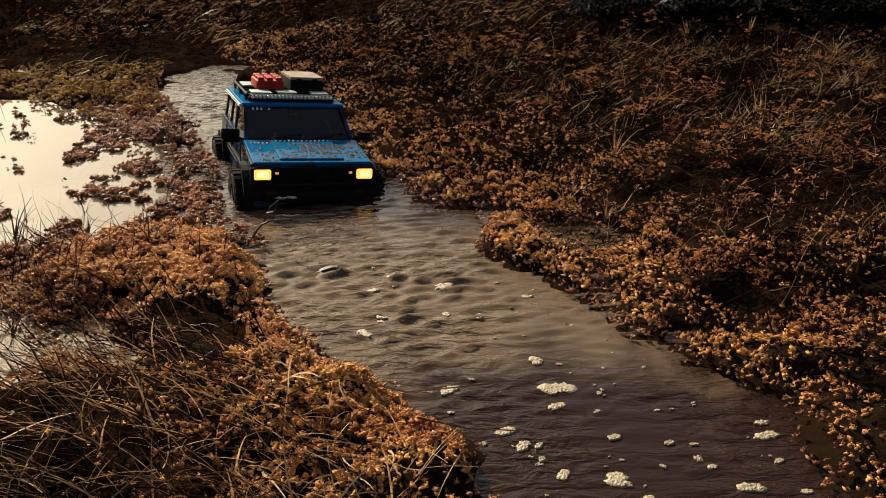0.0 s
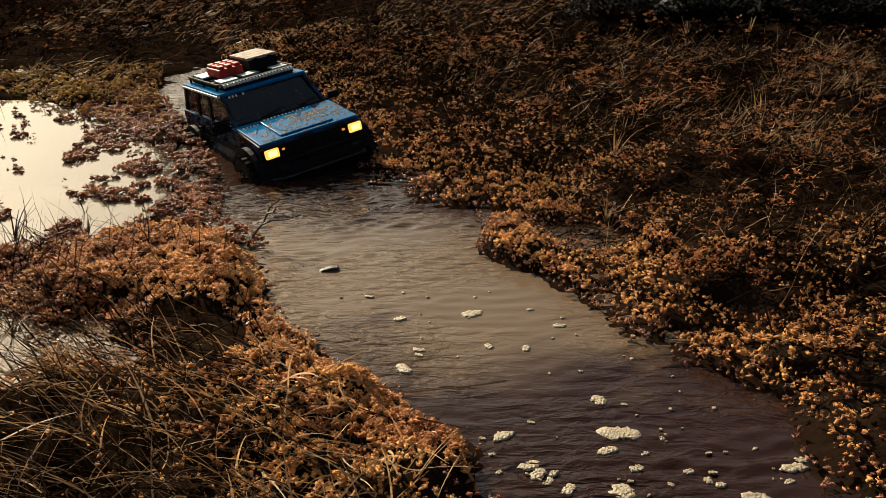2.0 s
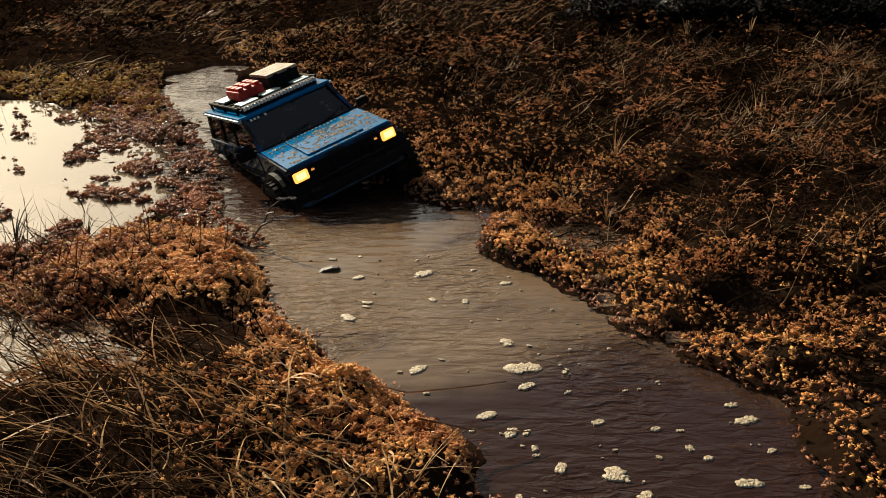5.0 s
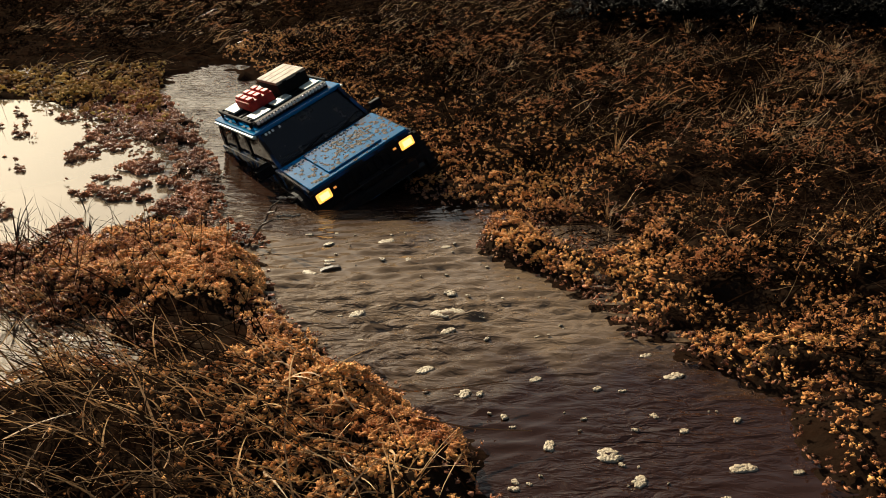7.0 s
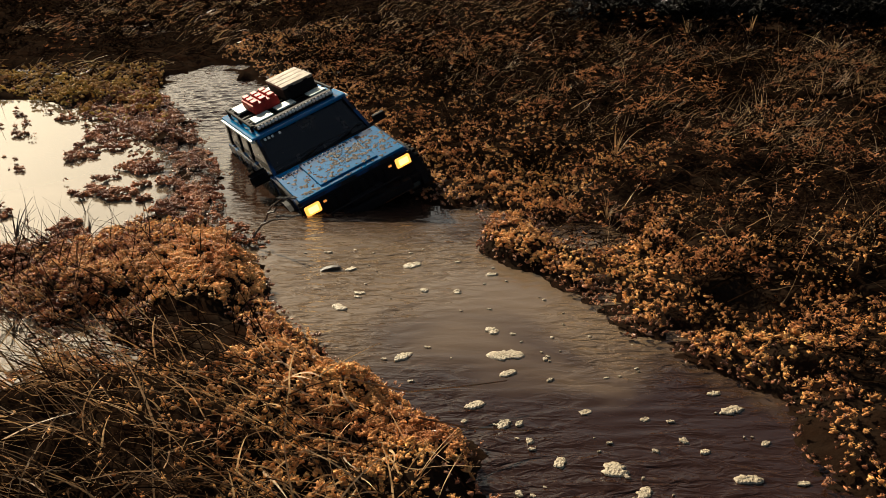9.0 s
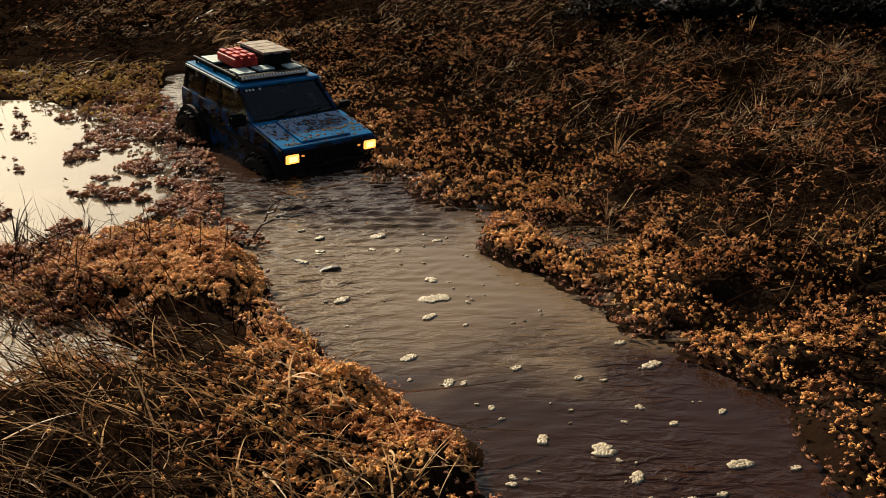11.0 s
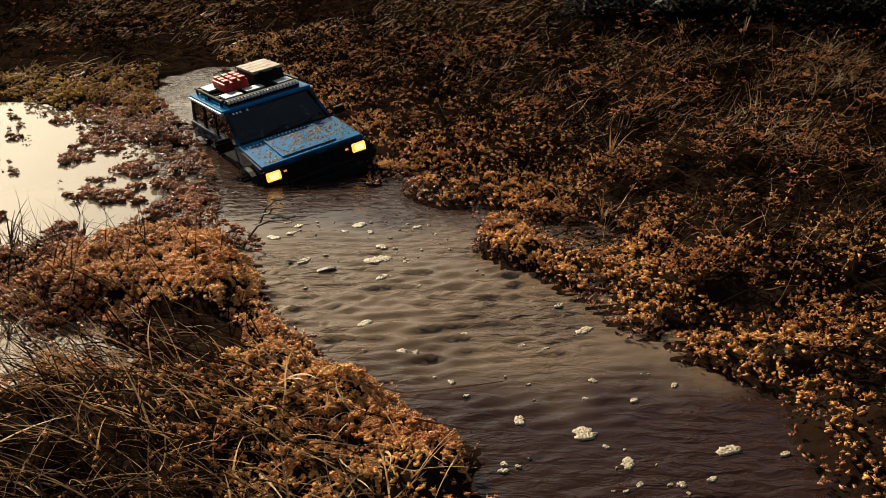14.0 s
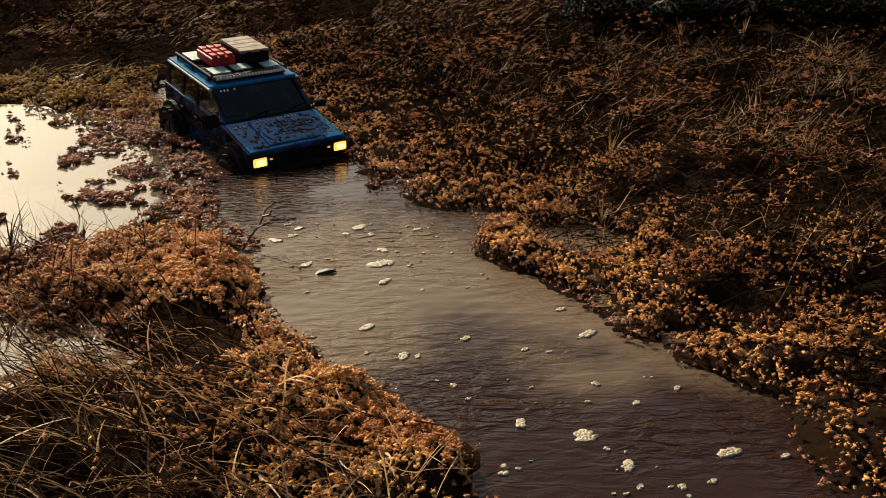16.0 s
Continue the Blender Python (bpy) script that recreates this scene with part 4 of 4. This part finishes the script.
RAFTS = [(0.059, 0.718, 0.0150), (0.049, 0.768, 0.0095), (0.059, 0.684, 0.0075), (-0.037, 0.938, 0.0110), (0.027, 0.631, 0.0080), (0.050, 0.603, 0.0075), (0.130, 0.540, 0.0105), (0.228, 0.528, 0.0090),
         (0.247, 0.623, 0.0085), (0.239, 0.649, 0.0055), (0.121, 0.619, 0.0060), (0.090, 0.549, 0.0075), (-0.112, 0.823, 0.0090), (-0.039, 0.716, 0.0080), (0.057, 0.910, 0.0070), (-0.110, 0.926, 0.0070),
         (0.015, 0.862, 0.0060), (0.169, 0.608, 0.0045), (0.194, 0.578, 0.0045), (0.148, 0.512, 0.0080), (-0.022, 0.866, 0.0060), (-0.094, 0.859, 0.0055)]
for i in range(96):
    if i < len(RAFTS):
        x, y, size = RAFTS[i]
    else:
        size, y = fr.choice((0.0012, 0.0016, 0.0022, 0.003, 0.004)), fr.uniform(0.47, 1.0)
        a, b = float(np.interp(y, RUT_Y, RUT_L)), float(np.interp(y, RUT_Y, RUT_R))
        x = a + (b - a) * fr.uniform(0.12, 0.9)
    a, b = float(np.interp(y, RUT_Y, RUT_L)), float(np.interp(y, RUT_Y, RUT_R))
    FOAM.append((foam_patch(100 + i, size), y, (x - a) / (b - a), min(1.0, max(0.15, (y - 0.50) / 0.2)), fr.uniform(-25, 25)))


# ---- single plants and sticks ----
def stem_mesh(bm, pts, r0, r1):
    for i, (a, b) in enumerate(zip(pts[:-1], pts[1:])):
        n = len(pts) - 1
        bar(bm, a, b, r0 + (r1 - r0) * i / n, r0 + (r1 - r0) * (i + 1) / n, 5)
    return bm


def twig():
    """A forked dead twig leaning over the water."""
    t = new("twig")
    tagged(t, "forked dark dead twig leaning over the water", "twig")
    x, y = -0.248, 1.000
    main = [(x, y, 0.0), (x + 0.012, y + 0.006, 0.018), (x + 0.022, y + 0.010, 0.030), (x + 0.030, y + 0.014, 0.048), (x + 0.044, y + 0.016, 0.058), (x + 0.060, y + 0.02, 0.060)]
    stem = part("stem", stem_mesh(bmesh.new(), main, 0.0015, 0.0007), M_TWIG, t)
    for pts in ([(x + 0.018, y + 0.008, 0.026), (x + 0.034, y + 0.004, 0.034), (x + 0.056, y + 0.002, 0.036)], [(x + 0.026, y + 0.012, 0.040), (x + 0.036, y + 0.006, 0.044), (x + 0.040, y + 0.002, 0.052)]):
        part("branch", stem_mesh(bmesh.new(), pts, 0.0016, 0.0008), M_TWIG, t)
    for k in range(9):
        bm = bmesh.new()
        q = Vector((x + 0.034 + 0.003 * k, y + 0.01 + 0.002 * (k % 3), 0.036 + 0.024 * (k % 2)))
        slab(bm, [q, q + Vector((0.006, 0.002, 0.002)), q + Vector((0.010, 0.0, 0.001)), q + Vector((0.006, -0.002, -0.001))], 0.0004, (0, 0, -1))
        part("leaf", bm, M_TWIG, stem)
    return t


def sprout(x, y, n, tall, label, material, seed, lean=0.6):
    """A few narrow leaves or stems rising from one foot."""
    r = random.Random(seed)
    p = new("sprout")
    tagged(p, label, "plant")
    z = max(float(height(x, y)), -0.004)
    for i in range(n):
        a, q, h = r.uniform(0, 6.28), r.uniform(0.2, 1.0) * lean, tall * r.uniform(0.6, 1.1)
        bm = bmesh.new()
        pts = []
        for j in range(5):
            s = j / 4
            pts.append(Vector((x + math.cos(a) * q * h * s * s, y + math.sin(a) * q * h * s * s, z - 0.004 + h * s * (1 - 0.35 * q * s))))
        wd = Vector((-math.sin(a), math.cos(a), 0.2)) * tall * 0.018
        prev = None
        for j, c in enumerate(pts):
            w = wd * (1 - 0.8 * (j / 4) ** 2)
            row = [bm.verts.new(c - w), bm.verts.new(c + Vector((0, 0, tall * 0.008))), bm.verts.new(c + w)]
            if prev:
                for m in range(2):
                    bm.faces.new((prev[m], prev[m + 1], row[m + 1], row[m]))
            prev = row
        part("blade", bm, material, p, smooth=True)
    return p


twig()
sprout(-0.435, 0.765, 8, 0.045, "small dark star-shaped bog plant in the pool", M_TWIG, 1, 1.0)
sprout(-0.50, 1.12, 7, 0.05, "thin dark twiggy plant at the pool's edge", M_TWIG, 2)
sprout(-0.54, 1.00, 8, 0.07, "thin dark twiggy plant at the pool's edge", M_TWIG, 3)
sprout(-0.46, 1.03, 6, 0.045, "thin dark twiggy plant at the pool's edge", M_TWIG, 4)
sprout(0.17, 1.12, 9, 0.06, "pale dead grass tuft standing by the inlet", M_STRAW, 5, 0.7)
sprout(0.25, 1.20, 10, 0.07, "pale dead grass tuft standing on the bank", M_STRAW, 6, 0.8)
sprout(0.22, 1.08, 8, 0.05, "pale dead grass tuft standing by the inlet", M_STRAW, 7, 0.8)
sprout(0.86, 1.90, 14, 0.085, "bleached grass tuft fanned over the bank", M_STRAW, 8, 1.2)
sprout(0.74, 2.10, 9, 0.09, "pale dry stalks at the edge of shade", M_STRAW, 9, 0.5)
sprout(0.60, 2.14, 9, 0.08, "pale dry stalks at the edge of shade", M_STRAW, 10, 0.7)
sprout(0.62, 1.03, 12, 0.10, "tall yellowish grass tuft on the bank", M_STRAW, 12, 0.9)
sprout(0.55, 0.92, 12, 0.09, "tall yellowish grass tuft on the bank", M_STRAW, 13, 1.0)
sprout(0.64, 0.85, 10, 0.085, "tall yellowish grass tuft on the bank", M_STRAW, 14, 1.0)


def long_stem(pts, label):
    s = new("grass_stem")
    tagged(s, label, "grass stem")
    part("stem", stem_mesh(bmesh.new(), [Vector(p) for p in pts], 0.0009, 0.0005), M_STRAW, s)


def on_ground(x, y, up):
    return (x, y, max(float(height(x, y)), 0.0) + up)


long_stem([on_ground(0.66, 1.50, 0.0), on_ground(0.67, 1.505, 0.03), on_ground(0.675, 1.52, 0.055), on_ground(0.668, 1.53, 0.075), on_ground(0.648, 1.53, 0.088)], "pale grass stem bent over at its tip")
long_stem([on_ground(-0.08, 0.60, 0.02), on_ground(-0.03, 0.615, 0.022), on_ground(0.02, 0.63, 0.02), on_ground(0.055, 0.642, 0.018)], "pale straw lying out over the water")
long_stem([on_ground(-0.02, 0.56, 0.02), on_ground(0.02, 0.567, 0.018), on_ground(0.07, 0.575, 0.012)], "pale straw lying out over the water")


def bark():
    bm = bmesh.new()
    prism(bm, [(-0.012, -0.001), (-0.008, 0.001), (0.003, 0.002), (0.010, 0.001), (0.013, -0.002), (-0.007, -0.003)], -0.0035, 0.0035, 0.001)
    b = part("bark_piece", bm, M_TWIG, None)
    tagged(b, "dark soaked piece of bark at the water's edge", "bark")
    b.matrix_world = pose(-0.135, 0.925, 0.002, 4, -6, 15)


bark()


# ---- near-black bushes added to stand in for the far bog's shade ----
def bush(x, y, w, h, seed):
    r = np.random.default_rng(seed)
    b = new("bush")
    tagged(b, "near-black bush added to stand in for deep shade", "bush")
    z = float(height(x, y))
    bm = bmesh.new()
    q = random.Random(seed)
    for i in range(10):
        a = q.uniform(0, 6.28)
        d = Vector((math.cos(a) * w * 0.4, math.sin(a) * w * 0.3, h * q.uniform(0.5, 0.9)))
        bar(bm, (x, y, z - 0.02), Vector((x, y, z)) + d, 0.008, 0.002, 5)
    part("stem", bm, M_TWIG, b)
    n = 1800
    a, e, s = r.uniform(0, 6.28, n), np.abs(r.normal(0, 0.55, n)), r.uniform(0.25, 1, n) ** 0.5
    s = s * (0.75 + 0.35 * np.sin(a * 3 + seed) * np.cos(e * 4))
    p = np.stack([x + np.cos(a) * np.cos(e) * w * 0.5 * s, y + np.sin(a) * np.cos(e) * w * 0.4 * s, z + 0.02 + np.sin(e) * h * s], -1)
    crown = sprigs("crown", p, np.full(n, 0.020), M_SHADE_BUSH, 5)
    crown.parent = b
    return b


# leaf colour almost black: the corner's shade is put into it
M_SHADE_BUSH = mat("shade_black_leaf", (0.009, 0.006, 0.003), 0.7, color2=(0.008, 0.006, 0.004), scale=6, island=0.5, spec=0.1)
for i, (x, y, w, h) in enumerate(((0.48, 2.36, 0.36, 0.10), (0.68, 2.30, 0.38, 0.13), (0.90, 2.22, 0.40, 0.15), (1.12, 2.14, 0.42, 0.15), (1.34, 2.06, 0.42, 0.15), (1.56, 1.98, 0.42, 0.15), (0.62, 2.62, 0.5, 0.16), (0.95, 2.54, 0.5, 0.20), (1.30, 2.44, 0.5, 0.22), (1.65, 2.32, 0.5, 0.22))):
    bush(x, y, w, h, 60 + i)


# ---- everything that moves ----
CAR_ROWS = [
    (0.0, -0.1863, 1.1837, 0.0535, -70.1, -3.5, -5.2),
    (0.5, -0.1940, 1.2032, 0.0341, -67.3, 2.6, -3.7),
    (1.0, -0.2010, 1.2736, 0.0428, -58.3, 2.1, 7.6),
    (1.5, -0.2144, 1.3459, 0.0629, -54.2, -0.2, 6.7),
    (2.0, -0.2096, 1.3245, 0.0667, -56.8, -3.9, 8.9),
    (2.5, -0.1472, 1.2301, 0.0887, -55.5, -8.5, 10.3),
    (3.0, -0.1294, 1.1535, 0.0772, -62.8, -5.1, 8.6),
    (3.5, -0.1282, 1.1424, 0.0485, -63.1, -0.2, 11.6),
    (4.0, -0.1296, 1.1610, 0.0398, -61.9, 0.8, 10.6),
    (4.2, -0.1500, 1.1673, 0.0494, -61.9, -1.0, 12.0),
    (6.3, -0.1297, 1.2349, 0.0865, -53.8, -9.7, 19.1),
    (6.5, -0.1217, 1.2044, 0.0709, -55.4, -6.4, 24.1),
    (7.0, -0.1200, 1.1792, 0.0603, -58.4, -4.6, 22.7),
    (7.5, -0.1262, 1.1921, 0.0516, -59.6, -3.5, 21.8),
    (8.0, -0.1360, 1.1704, 0.0521, -63.0, -3.6, 19.5),
    (8.5, -0.1286, 1.1611, 0.0437, -62.1, -2.0, 21.0),
    (9.0, -0.1271, 1.1521, 0.0460, -62.8, -2.3, 19.9),
    (9.2, -0.1285, 1.1539, 0.0446, -63.0, -2.3, 19.5),
    (11.3, -0.2039, 1.3920, 0.0392, -50.2, 6.8, -3.8),
    (11.5, -0.2203, 1.4197, 0.0332, -50.6, 8.0, -5.4),
    (12.0, -0.2767, 1.4810, 0.0230, -55.6, 10.4, -3.0),
    (12.5, -0.2967, 1.4872, 0.0272, -56.1, 10.8, -0.3),
    (13.0, -0.2560, 1.4634, 0.0435, -56.9, 2.5, -5.5),
    (13.5, -0.2038, 1.3345, 0.0571, -57.1, -3.9, 9.0),
    (14.0, -0.1966, 1.2963, 0.0415, -59.3, -1.9, 10.1),
    (14.5, -0.1852, 1.2918, 0.0433, -57.0, -2.0, 10.9),
    (15.0, -0.1817, 1.2928, 0.0424, -55.8, -1.9, 11.2),
    (15.5, -0.2004, 1.3506, 0.0257, -49.9, 5.8, 6.6),
    (16.0, -0.2312, 1.3776, 0.0337, -53.9, 7.6, 1.7),
]
# how far the water, and the foam on it, has been pushed along the rut
FLOW = [(0.0, -0.06), (0.5, -0.067), (1.0, -0.10), (1.5, -0.143), (2.0, -0.129), (2.5, -0.08), (3.0, -0.02), (3.5, 0.032), (4.0, -0.021), (4.2, -0.03), (5.2, -0.02), (6.3, 0.01), (6.5, 0.025), (7.0, 0.091),
        (7.5, 0.079), (8.0, 0.054), (8.5, 0.035), (9.0, 0.0), (9.2, 0.005), (10.2, 0.07), (11.3, 0.145), (11.5, 0.16), (12.0, 0.238), (12.5, 0.26), (13.0, 0.21), (13.5, 0.22), (14.0, 0.24), (14.5, 0.24), (15.0, 0.22), (15.5, 0.225), (16.0, 0.232)]


def motions():
    rows = [(t, pose(x, y, z, rx, ry, rz)) for t, x, y, z, rz, ry, rx in CAR_ROWS]
    walk(car, rows)
    # wheels turn with the way travelled
    for w in wheels:
        base = w.matrix_basis.copy()
        out, turn, last = [], 0.0, None
        for t, m in rows:
            if last is not None:
                ahead = (m.translation - last[1].translation).dot(m.to_3x3() @ Vector((1, 0, 0)))
                turn += max(-1.3, min(1.3, ahead / WHEEL_R + 0.9 * (t - last[0])))
            out.append((t, base @ Matrix.Rotation(turn, 4, "Y")))
            last = (t, m)
        walk(w, out)
    # ripples run down the rut
    walk(water, [(t, Matrix.Translation(DOWN * (WAVE_SPEED * t))) for t in (0.0, 4.0, 8.0, 12.0, 16.0)])
    for ob, y0, lat, k, turn in FOAM:
        r = []
        for t, s in FLOW:
            y = y0 + k * s
            y = y if y < 0.95 else 0.95 + 0.18 * (1 - math.exp(-(y - 0.95) / 0.18))
            a, b = float(np.interp(y, RUT_Y, RUT_L)), float(np.interp(y, RUT_Y, RUT_R))
            r.append((t, pose(a + (b - a) * lat, y, 0.0008, 0, 0, turn + 25 * s / 0.3)))
        walk(ob, r)


motions()
